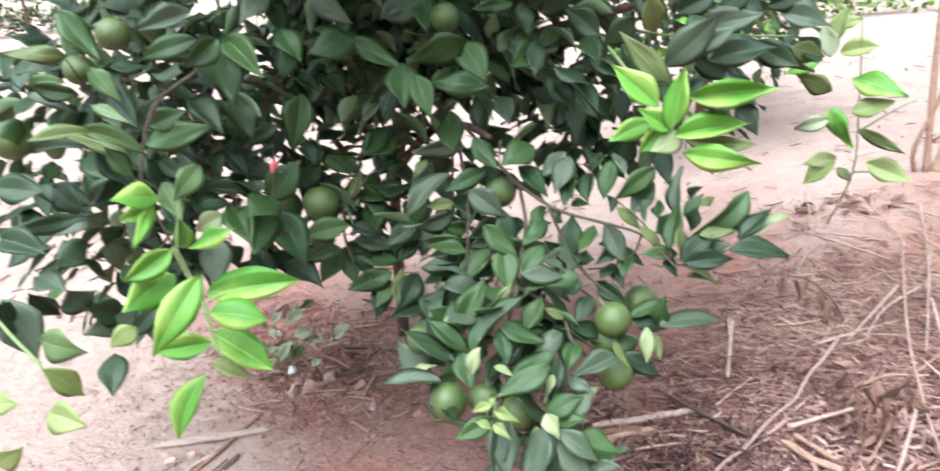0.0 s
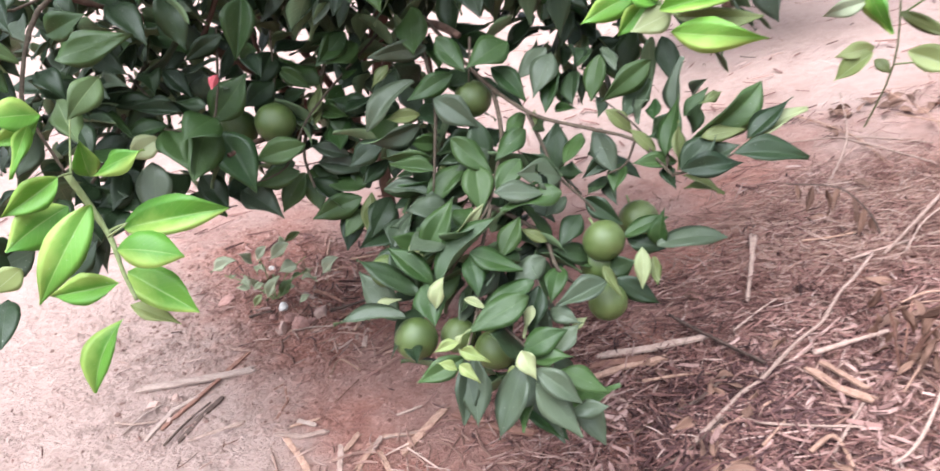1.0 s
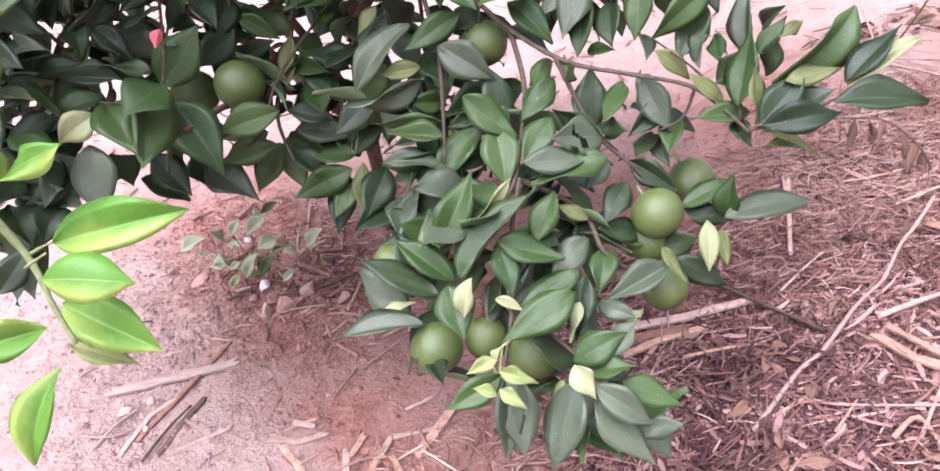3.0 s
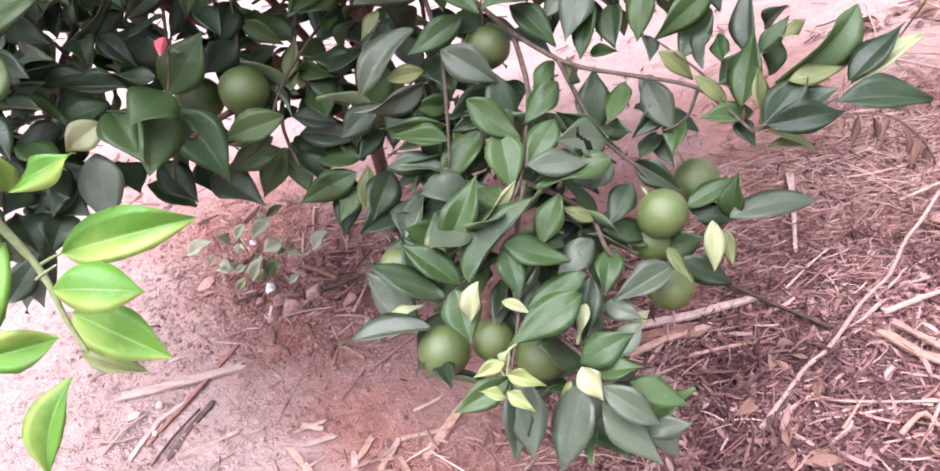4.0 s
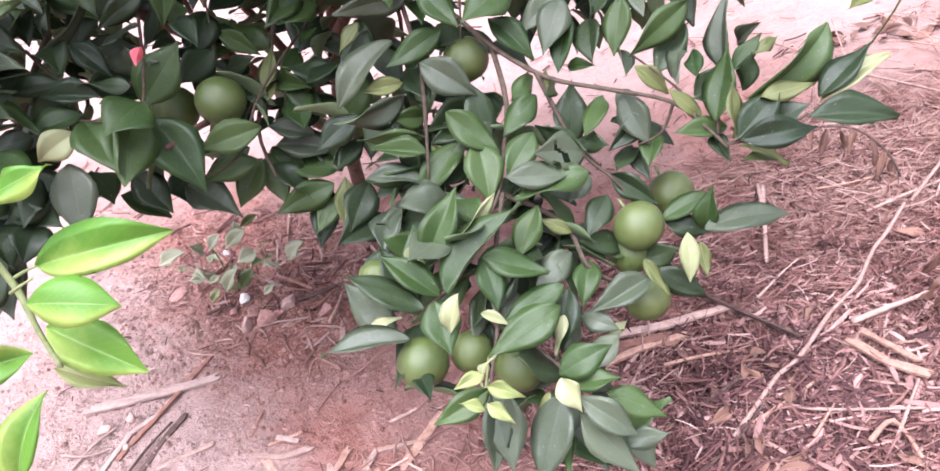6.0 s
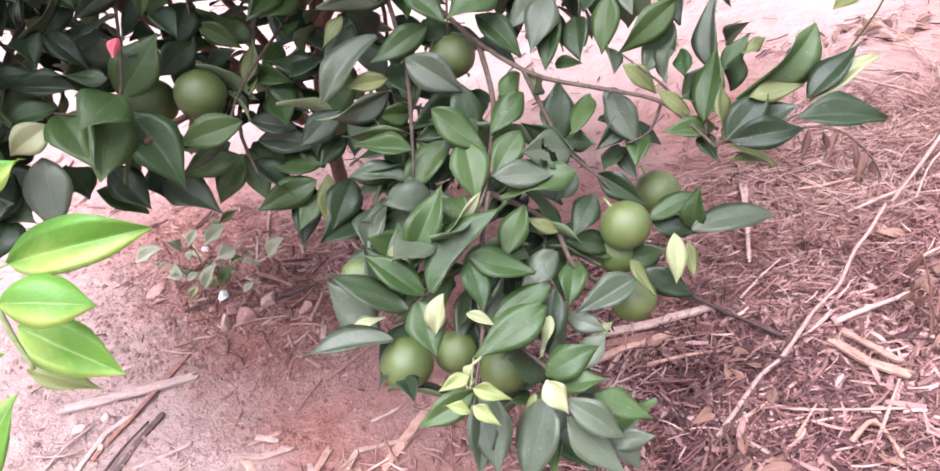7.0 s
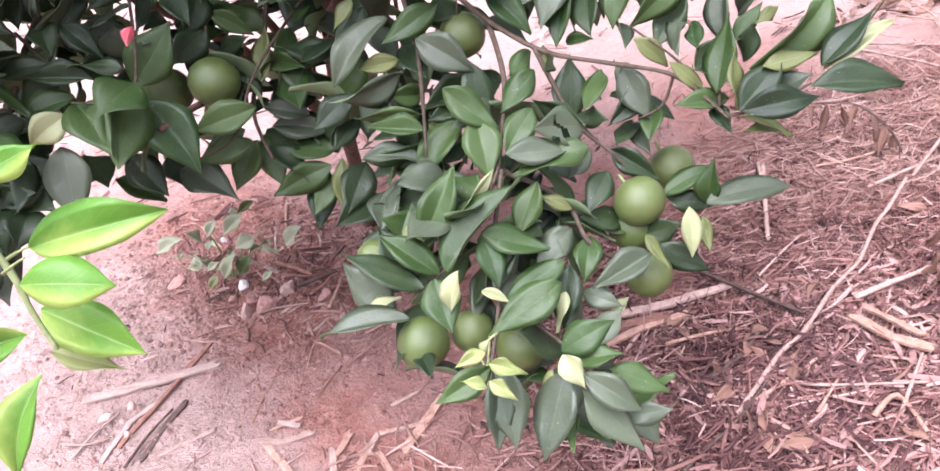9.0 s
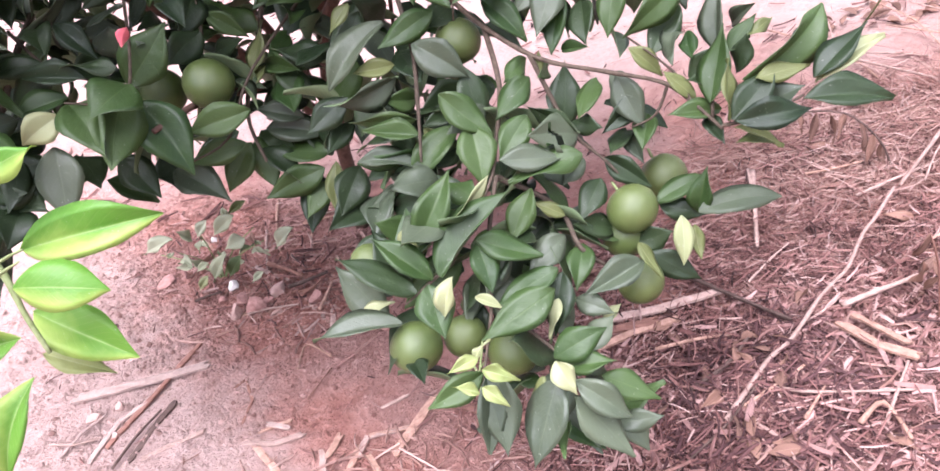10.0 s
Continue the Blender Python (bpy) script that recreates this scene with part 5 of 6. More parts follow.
stick("dead_branch", "pale", 0.009, 0.009, (0.419, 1.455, 0.068), (0.473, 1.512, 0.079), (0.524, 1.564, 0.092), (0.568, 1.592, 0.103), (0.610, 1.633, 0.114), (0.655, 1.682, 0.123), (0.699, 1.718, 0.133), (0.728, 1.739, 0.143), (0.780, 1.804, 0.171), (0.818, 1.837, 0.187), (0.874, 1.893, 0.216))
stick("cane", "dark", 0.005, 0.005, (0.261, 1.324, 0.049), (0.340, 1.385, 0.061), (0.425, 1.450, 0.072), (0.520, 1.550, 0.087))
stick("dead_branch", "dark", 0.009, 0.009, (0.444, 1.835, 0.091), (0.520, 1.741, 0.096), (0.594, 1.653, 0.102))
stick("dead_branch", "pale", 0.013, 0.01, (0.689, 1.662, 0.116), (0.756, 1.678, 0.127), (0.842, 1.691, 0.146))
stick("wood_strip", "pale", 0.018, 0.01, (0.252, 1.759, 0.054), (0.375, 1.765, 0.067), (0.494, 1.783, 0.083))
stick("wood_strip", "straw", 0.016, 0.01, (0.230, 1.680, 0.051), (0.305, 1.709, 0.059), (0.397, 1.724, 0.070))
stick("wood_strip", "red", 0.022, 0.01, (0.235, 1.725, 0.052), (0.356, 1.730, 0.065))
stick("wood_strip", "straw", 0.02, 0.008, (0.674, 1.618, 0.108), (0.704, 1.555, 0.113), (0.755, 1.504, 0.121))
stick("wood_strip", "straw", 0.012, 0.008, (0.701, 1.635, 0.112), (0.751, 1.544, 0.120))
stick("cane", "pale", 0.013, 0.01, (0.694, 2.201, 0.112), (0.652, 2.054, 0.106), (0.611, 1.903, 0.100))
stick("cane", "straw", 0.007, 0.007, (0.795, 2.133, 0.127), (0.857, 2.124, 0.137), (0.922, 2.124, 0.148))
stick("cane", "red", 0.014, 0.008, (-0.575, 2.163, 0.027), (-0.525, 2.133, 0.027), (-0.466, 2.089, 0.027))
stick("cane", "dark", 0.011, 0.008, (-0.496, 2.050, 0.025), (-0.452, 2.069, 0.025), (-0.402, 2.098, 0.025))
stick("cane", "red", 0.009, 0.008, (-0.455, 2.010, 0.023), (-0.431, 2.038, 0.023), (-0.414, 2.074, 0.023))
stick("cane", "pale", 0.006, 0.008, (-0.580, 1.960, 0.021), (-0.526, 1.974, 0.021), (-0.454, 1.978, 0.021))
stick("cane", "straw", 0.010, 0.008, (-0.395, 1.945, 0.024), (-0.388, 1.995, 0.024), (-0.383, 2.056, 0.024))
stick("cane", "straw", 0.007, 0.008, (-0.554, 2.292, 0.022), (-0.531, 2.310, 0.022), (-0.507, 2.331, 0.022))
stick("cane", "pale", 0.007, 0.008, (-0.476, 2.394, 0.022), (-0.451, 2.406, 0.022), (-0.421, 2.414, 0.022))
stick("cane", "dark", 0.008, 0.008, (-0.737, 2.035, 0.023), (-0.710, 2.051, 0.023), (-0.676, 2.064, 0.023))
stick("wood_strip", "bleached", 0.024, 0.010, (-0.628, 1.802, 0.012), (-0.766, 1.768, 0.010), (-0.922, 1.733, 0.009))
stick("wood_strip", "red", 0.012, 0.008, (-0.776, 1.585, 0.009), (-0.737, 1.700, 0.009), (-0.676, 1.887, 0.009))
stick("wood_strip", "bleached", 0.012, 0.008, (-0.798, 1.548, 0.009), (-0.779, 1.652, 0.009), (-0.737, 1.700, 0.009))
stick("wood_strip", "dark", 0.014, 0.008, (-0.710, 1.541, 0.009), (-0.693, 1.627, 0.009), (-0.672, 1.694, 0.009))
stick("cane", "dark", 0.007, 0.007, (-0.735, 1.520, 0.016), (-0.716, 1.600, 0.017), (-0.690, 1.668, 0.016))
stick("cane", "pale", 0.005, 0.005, (-0.905, 1.600, 0.016), (-0.850, 1.588, 0.020), (-0.800, 1.604, 0.016))
stick("cane", "bleached", 0.006, 0.006, (-0.862, 1.560, 0.016), (-0.842, 1.622, 0.018), (-0.812, 1.672, 0.016))
stick("wood_strip", "pale", 0.01, 0.008, (-0.685, 1.544, 0.009), (-0.632, 1.573, 0.009), (-0.575, 1.603, 0.009))
stick("wood_strip", "straw", 0.009, 0.006, (-0.892, 2.453, 0.008), (-0.533, 1.976, 0.008))
stick("wood_strip", "red", 0.006, 0.006, (-0.500, 1.610, 0.008), (-0.495, 1.677, 0.008), (-0.528, 1.744, 0.008), (-0.548, 1.718, 0.008))
stick("wood_strip", "pale", 0.007, 0.005, (-0.208, 1.620, 0.008), (-0.159, 1.648, 0.008))
stick("wood_strip", "pale", 0.009, 0.006, (-0.224, 1.548, 0.008), (-0.139, 1.563, 0.008))
stick("wood_strip", "straw", 0.018, 0.008, (-0.173, 1.498, 0.009), (-0.128, 1.584, 0.009), (-0.102, 1.637, 0.009))
stick("wood_strip", "straw", 0.03, 0.01, (-0.157, 1.403, 0.010), (0.041, 1.393, 0.015), (0.268, 1.356, 0.055))
stick("wood_strip", "straw", 0.013, 0.008, (-0.279, 1.372, 0.009), (-0.262, 1.443, 0.009), (-0.243, 1.520, 0.009))
stick("wood_strip", "straw", 0.011, 0.008, (-0.224, 1.503, 0.009), (-0.175, 1.421, 0.009), (-0.144, 1.367, 0.009))
stick("wood_strip", "straw", 0.014, 0.006, (-0.457, 1.552, 0.008), (-0.398, 1.485, 0.008), (-0.350, 1.425, 0.008))
stick("wood_strip", "pale", 0.012, 0.006, (-0.316, 1.521, 0.008), (-0.292, 1.419, 0.008), (-0.275, 1.379, 0.008))
stick("wood_strip", "straw", 0.008, 0.006, (-0.229, 1.550, 0.008), (-0.146, 1.560, 0.008))
stick("wood_strip", "straw", 0.007, 0.005, (-0.477, 1.578, 0.008), (-0.395, 1.610, 0.008))
stick("wood_strip", "red", 0.02, 0.009, (-0.070, 1.617, 0.010), (0.002, 1.576, 0.013), (0.115, 1.517, 0.041))
stick("wood_strip", "pale", 0.013, 0.008, (-0.621, 2.182, 0.009), (-0.536, 2.113, 0.009), (-0.461, 2.076, 0.009))
stick("wood_strip", "straw", 0.01, 0.007, (-0.628, 1.977, 0.009), (-0.533, 1.975, 0.009), (-0.490, 1.993, 0.009))
stick("cane", "straw", 0.006, 0.006, (-0.506, 2.412, 0.008), (-0.478, 2.247, 0.008), (-0.446, 2.141, 0.008))
stick("cane", "pale", 0.008, 0.008, (-0.636, 2.368, 0.009), (-0.613, 2.269, 0.009), (-0.578, 2.147, 0.009))
stick("cane", "straw", 0.006, 0.006, (-0.344, 1.791, 0.008), (-0.410, 1.839, 0.008), (-0.414, 1.760, 0.008))
stick("cane", "pale", 0.007, 0.006, (0.517, 1.503, 0.084), (0.579, 1.475, 0.093), (0.725, 1.440, 0.115))
stick("cane", "pale", 0.007, 0.006, (0.647, 1.390, 0.103), (0.699, 1.459, 0.111), (0.733, 1.504, 0.116))
stick("cane", "straw", 0.006, 0.005, (0.538, 1.427, 0.086), (0.592, 1.486, 0.094))
stick("cane", "straw", 0.01, 0.008, (0.611, 1.397, 0.099), (0.660, 1.429, 0.106), (0.667, 1.351, 0.107))
stick("cane", "straw", 0.008, 0.006, (0.456, 1.476, 0.075), (0.513, 1.505, 0.083), (0.585, 1.544, 0.094))
stick("cane", "pale", 0.006, 0.005, (0.559, 1.793, 0.089), (0.625, 1.853, 0.099), (0.672, 1.889, 0.106))
stick("cane", "straw", 0.008, 0.006, (0.341, 1.653, 0.061), (0.421, 1.658, 0.071), (0.485, 1.653, 0.079))
stick("cane", "dark", 0.01, 0.008, (0.380, 1.534, 0.067), (0.453, 1.576, 0.076), (0.514, 1.640, 0.084))
stick("cane", "pale", 0.01, 0.01, (0.686, 2.213, 0.111), (0.651, 2.044, 0.106), (0.610, 1.899, 0.099))
stick("cane", "dark", 0.007, 0.007, (0.426, 1.893, 0.072), (0.516, 1.761, 0.084), (0.591, 1.661, 0.095))
stick("cane", "straw", 0.006, 0.006, (0.901, 1.786, 0.151), (0.958, 1.795, 0.170), (1.041, 1.771, 0.183))
stick("dead_branch", "pale", 0.007, 0.007, (1.470, 2.784, 0.265), (1.375, 2.536, 0.251), (1.276, 2.297, 0.252), (1.164, 2.053, 0.223), (1.077, 1.867, 0.189))
stick("dead_branch", "pale", 0.007, 0.007, (1.318, 2.555, 0.225), (1.154, 2.174, 0.231), (1.035, 1.875, 0.222), (0.982, 1.701, 0.204), (0.954, 1.595, 0.189), (0.934, 1.495, 0.176), (0.923, 1.423, 0.154))
stick("dead_branch", "pale", 0.008, 0.008, (0.948, 1.634, 0.188), (0.873, 1.512, 0.166), (0.797, 1.403, 0.144), (0.753, 1.355, 0.136), (0.723, 1.342, 0.122))
stick("dead_branch", "pale", 0.01, 0.01, (1.127, 2.152, 0.237), (1.026, 2.057, 0.201), (0.932, 1.974, 0.166))
stick("cane", "pale", 0.006, 0.006, (1.185, 2.147, 0.236), (1.051, 2.052, 0.215), (0.972, 1.956, 0.182))
stick("cane", "pale", 0.008, 0.008, (1.180, 2.074, 0.235), (1.090, 1.808, 0.221), (1.026, 1.639, 0.191))
stick("cane", "straw", 0.004, 0.004, (0.803, 1.510, 0.135), (0.853, 1.553, 0.183), (0.914, 1.614, 0.203))
stick("cane", "straw", 0.004, 0.004, (0.862, 1.747, 0.154), (0.893, 1.682, 0.219), (0.988, 1.732, 0.185))
stick("cane", "pale", 0.005, 0.005, (1.489, 2.704, 0.261), (1.382, 2.488, 0.238), (1.204, 2.152, 0.229))
stick("cane", "straw", 0.005, 0.005, (1.225, 1.996, 0.212), (1.121, 1.847, 0.226), (1.005, 1.763, 0.198))
stick("cane", "pale", 0.006, 0.006, (1.459, 2.478, 0.237), (1.251, 2.108, 0.246), (1.165, 1.880, 0.223))

stick("wood_strip", "bleached", 0.011, 0.005, (-0.446, 1.604, 0.010), (-0.397, 1.589, 0.010))
stick("wood_strip", "pale", 0.012, 0.006, (-0.481, 1.560, 0.010), (-0.418, 1.550, 0.010))
stick("wood_strip", "pale", 0.013, 0.006, (-0.415, 1.551, 0.010), (-0.361, 1.568, 0.010))
stick("wood_strip", "straw", 0.014, 0.006, (-0.302, 1.507, 0.010), (-0.285, 1.555, 0.010))
stick("wood_strip", "pale", 0.012, 0.006, (-0.243, 1.502, 0.010), (-0.231, 1.543, 0.010))
stick("wood_strip", "pale", 0.012, 0.008, (-0.387, 1.927, 0.011), (-0.390, 2.042, 0.011))
stick("wood_strip", "pale", 0.013, 0.008, (-0.356, 1.887, 0.011), (-0.368, 1.970, 0.011))
stick("cane", "straw", 0.008, 0.008, (-0.641, 2.542, 0.011), (-0.612, 2.394, 0.011), (-0.564, 2.242, 0.011))
stick("cane", "straw", 0.007, 0.007, (-0.460, 1.963, 0.011), (-0.387, 1.943, 0.011))
stick("cane", "pale", 0.007, 0.007, (-0.559, 2.319, 0.011), (-0.610, 2.272, 0.011))
stick("cane", "straw", 0.009, 0.009, (-0.526, 2.377, 0.012), (-0.425, 2.404, 0.012))
stick("cane", "red", 0.010, 0.010, (-0.484, 2.037, 0.012), (-0.394, 2.061, 0.012))
stick("cane", "red", 0.004, 0.004, (-0.372, 1.664, 0.010), (-0.336, 1.750, 0.010))


def straw(count, seed, where, long, wide, lift):
    """Bent flat strips of straw and bark strewn over a stretch of ground."""
    rnd = random.Random(seed)
    verts, faces = [], []
    for _ in range(count):
        x, y = where(rnd)
        a = rnd.uniform(0, 2 * math.pi)
        l, w = rnd.uniform(*long), rnd.uniform(*wide)
        bend, tilt, up = rnd.gauss(0, 0.22), rnd.gauss(0, 0.12), abs(rnd.gauss(0, lift))
        start = len(verts)
        for k in range(4):
            s = k / 3 - 0.5
            b = a + bend * s
            px, py = x + l * s * math.cos(b), y + l * s * math.sin(b)
            z = lie(px, py) + 0.004 + up + tilt * l * s + 0.006 * noise.noise((px * 9, py * 9, 1.7))
            nx, ny = -math.sin(b), math.cos(b)
            h = w * (0.5 if 0 < k < 3 else 0.3)
            verts += [(px + nx * h, py + ny * h, z), (px - nx * h, py - ny * h, z + 0.2 * w), (px, py, z + 0.6 * w)]
        for k in range(3):
            i = start + 3 * k
            for p, q in ((0, 2), (2, 1), (1, 0)):
                faces.append((i + p, i + q, i + 3 + q, i + 3 + p))
    return verts, faces


def mulch_edge(x, y):
    start = -0.08 + 0.6 * ease(1.85, 2.35, y) + 0.25 * noise.noise((x * 2, y * 2, 3.0))
    edge = ease(start, start + 0.35, x) * (1 - 0.96 * ease(2.12, 2.5, y + 0.2 * noise.noise((x * 2, y, 9.0))))
    rag = 0.3 * noise.noise((x * 1.5, y * 1.5, 5.0))
    return edge * (1 - ease(1.7, 2.6, x + rag)) * ease(0.35, 0.9, y + rag)


def mulch_side(rnd):
    """Over the mulched side, thick in drifts and thin where red soil shows through."""
    while True:
        x, y = rnd.uniform(-0.2, 2.9), rnd.uniform(0.2, 3.0)
        drift = 0.30 + 0.70 * ease(-0.25, 0.25, noise.noise((x * 4.2, y * 4.2, 12.0)) + 0.5 * noise.noise((x * 11, y * 11, 2.0)))
        if rnd.random() < mulch_edge(x, y) * drift:
            return x, y


def mulch_floor(rnd):
    while True:
        x, y = rnd.uniform(-0.1, 1.5), rnd.uniform(0.9, 2.6)
        if rnd.random() < 0.15 + mulch_edge(x, y):
            return x, y


def mulch_near(rnd):
    """The coarser litter on the near side of the fallen branch."""
    while True:
        x, y = rnd.uniform(0.2, 1.3), rnd.uniform(1.0, 1.75)
        if rnd.random() < mulch_edge(x, y):
            return x, y


def pale_drift(rnd):
    """The pale straw along the far edge of the mulch."""
    return rnd.gauss(1.04, 0.27), rnd.gauss(2.20, 0.17)


def dark_drift(rnd):
    """The heap of dark dead leaves beside the fallen branch."""
    if rnd.random() < 0.6:
        return rnd.gauss(0.50, 0.075), rnd.gauss(1.56, 0.07)
    return rnd.gauss(0.44, 0.10), rnd.gauss(1.42, 0.08)


def tree_foot(rnd):
    return rnd.gauss(-0.42, 0.16), rnd.gauss(2.08, 0.14)


def under_tree(rnd):
    return rnd.gauss(-0.45, 0.20), rnd.gauss(2.2, 0.15)


def front_side(rnd):
    return rnd.gauss(-0.12, 0.32), rnd.uniform(0.75, 1.55)


def far_side(rnd):
    return rnd.uniform(0.3, 4.5), 2.5 + 5.0 * rnd.random() ** 1.6


def far_left(rnd):
    return rnd.uniform(-4.0, 0.3), 2.5 + 4.0 * rnd.random() ** 1.5


def bare_side(rnd):
    return rnd.uniform(-1.3, 0.6), rnd.uniform(0.8, 2.6)


for count, seed, where, long, wide, lift, material, label in (
    (38000, 21, mulch_side, (0.010, 0.070), (0.0010, 0.0040), 0.012, LITTER, "thick mulch of chopped straw and bark on soil"),
    (9000, 20, mulch_floor, (0.004, 0.022), (0.0010, 0.0030), 0.003, LITTER, "fine straw chaff trodden into red soil"),
    (700, 22, mulch_side, (0.012, 0.045), (0.004, 0.011), 0.008, LITTER, "curled dead leaves and bark flakes in the mulch"),
    (900, 27, mulch_side, (0.07, 0.20), (0.0014, 0.0030), 0.014, PALE_LITTER, "long thin dry stalks tangled over the mulch"),
    (4200, 19, pale_drift, (0.02, 0.12), (0.0012, 0.0036), 0.012, PALE_LITTER, "drift of pale dry straw along the mulch"),
    (2600, 18, dark_drift, (0.012, 0.060), (0.0015, 0.0060), 0.012, DARK_LITTER, "heap of dark dead leaves in the mulch"),
    (560, 16, mulch_near, (0.02, 0.07), (0.003, 0.010), 0.010, DARK_LITTER, "dark bark and dead leaves broken over the mulch"),
    (420, 17, mulch_near, (0.03, 0.10), (0.002, 0.007), 0.012, PALE_LITTER, "torn pale wood and stalks over the mulch"),
    (1500, 15, mulch_near, (0.015, 0.06), (0.004, 0.011), 0.010, FLAKE_LITTER, "torn pinkish bark flakes over the mulch"),
    (280, 24, under_tree, (0.015, 0.08), (0.002, 0.007), 0.008, LITTER, "dry brown litter heaped at the foot of the tree"),
    (260, 29, tree_foot, (0.03, 0.10), (0.003, 0.008), 0.004, PALE_LITTER, "broken bark and dead twigs at the foot of the tree"),
    (420, 28, front_side, (0.02, 0.10), (0.002, 0.006), 0.003, PALE_LITTER, "torn dry straw strewn over red soil"),
    (1000, 25, far_side, (0.02, 0.09), (0.003, 0.010), 0.003, LITTER, "dry straw and leaf bits strewn over pale ground"),
    (900, 26, far_left, (0.03, 0.12), (0.004, 0.012), 0.004, LITTER, "dry straw bits strewn over bare ground"),
    (240, 23, bare_side, (0.010, 0.05), (0.0015, 0.005), 0.002, LITTER, "scattered straw bits on bare red soil"),
):
    verts, faces = straw(count, seed, where, long, wide, lift)
    tagged(new("straw_litter", mesh_of("straw_litter", verts, faces, material, smooth=False)), label, "straw", kind="stuff")


def crumbs(count, seed, where, size):
    """Loose crumbs and clods of soil, each an uneven little lump."""
    rnd = random.Random(seed)
    verts, faces = [], []
    for _ in range(count):
        x, y = where(rnd)
        r = rnd.uniform(*size) * (0.5 + rnd.random() ** 3)
        z = ground_at(x, y) + 0.2 * r
        a, start = rnd.uniform(0, 6.3), len(verts)
        for k in range(5):
            q = a + k * 1.2566
            s = r * rnd.uniform(0.7, 1.2)
            verts.append((x + s * math.cos(q), y + s * math.sin(q), z - 0.3 * r * rnd.random()))
        verts.append((x + 0.3 * r * rnd.uniform(-1, 1), y + 0.3 * r * rnd.uniform(-1, 1), z + r * rnd.uniform(0.5, 0.9)))
        verts.append((x, y, z - 0.6 * r))
        for k in range(5):
            n = (k + 1) % 5
            faces += [(start + k, start + n, start + 5), (start + n, start + k, start + 6)]
    return verts, faces


def bare_soil(rnd):
    while True:
        x, y = rnd.gauss(-0.35, 0.6), rnd.gauss(1.75, 0.5)
        if y > 0.7 and x < 0.75 and rnd.random() < 0.35 + ease(0.0, 0.35, noise.noise((x * 5, y * 5, 8.0)) + 0.4 * noise.noise((x * 14, y * 14, 3.0))):
            return x, y


def clod_side(rnd):
    """Crumbly clods turned up between the weed and the bare ground."""
    while True:
        x, y = rnd.gauss(-0.86, 0.15), rnd.gauss(2.36, 0.20)
        if y > 1.9:
            return x, y


def weed_foot(rnd):
    """Loose turned soil round the weed."""
    return rnd.gauss(-0.62, 0.20), rnd.gauss(2.12, 0.17)


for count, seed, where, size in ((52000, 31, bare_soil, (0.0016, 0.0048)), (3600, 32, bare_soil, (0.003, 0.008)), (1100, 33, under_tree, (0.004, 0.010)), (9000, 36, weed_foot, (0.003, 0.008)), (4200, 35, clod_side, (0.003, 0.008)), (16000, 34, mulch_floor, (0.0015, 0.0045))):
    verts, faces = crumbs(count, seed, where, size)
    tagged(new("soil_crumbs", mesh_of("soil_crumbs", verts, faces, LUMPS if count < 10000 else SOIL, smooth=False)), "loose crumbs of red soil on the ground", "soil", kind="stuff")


def stone(x, y, size, material, label, seed):
    """A broken stone or clod: a lump cut by a few flat breaks."""
    rnd = random.Random(seed)
    bm = bmesh.new()
    bmesh.ops.create_icosphere(bm, subdivisions=3, radius=1.0)
    turn = Matrix.Rotation(rnd.uniform(0, 6), 3, "Z")
    breaks = [(Vector((rnd.gauss(0, 1), rnd.gauss(0, 1), rnd.gauss(0, 0.8))).normalized(), rnd.uniform(0.45, 0.75)) for k in range(9)]
    for v in bm.verts:
        for way, reach in breaks:
            over = v.co.dot(way) - reach
            if over > 0:
                v.co -= way * over * 0.94
        v.co *= 1 + 0.10 * noise.noise(v.co * 3.1 + Vector((seed, 0, 0)))
        v.co = turn @ Vector((v.co.x * size[0], v.co.y * size[1], v.co.z * size[2]))
    me = bpy.data.meshes.new("stone")
    bm.to_mesh(me)
    bm.free()
    me.materials.append(material)
    ob = new("stone", me)
    ob.location = (x, y, ground_at(x, y) + 0.40 * size[2])
    return tagged(ob, label, "stone", "loose stones")


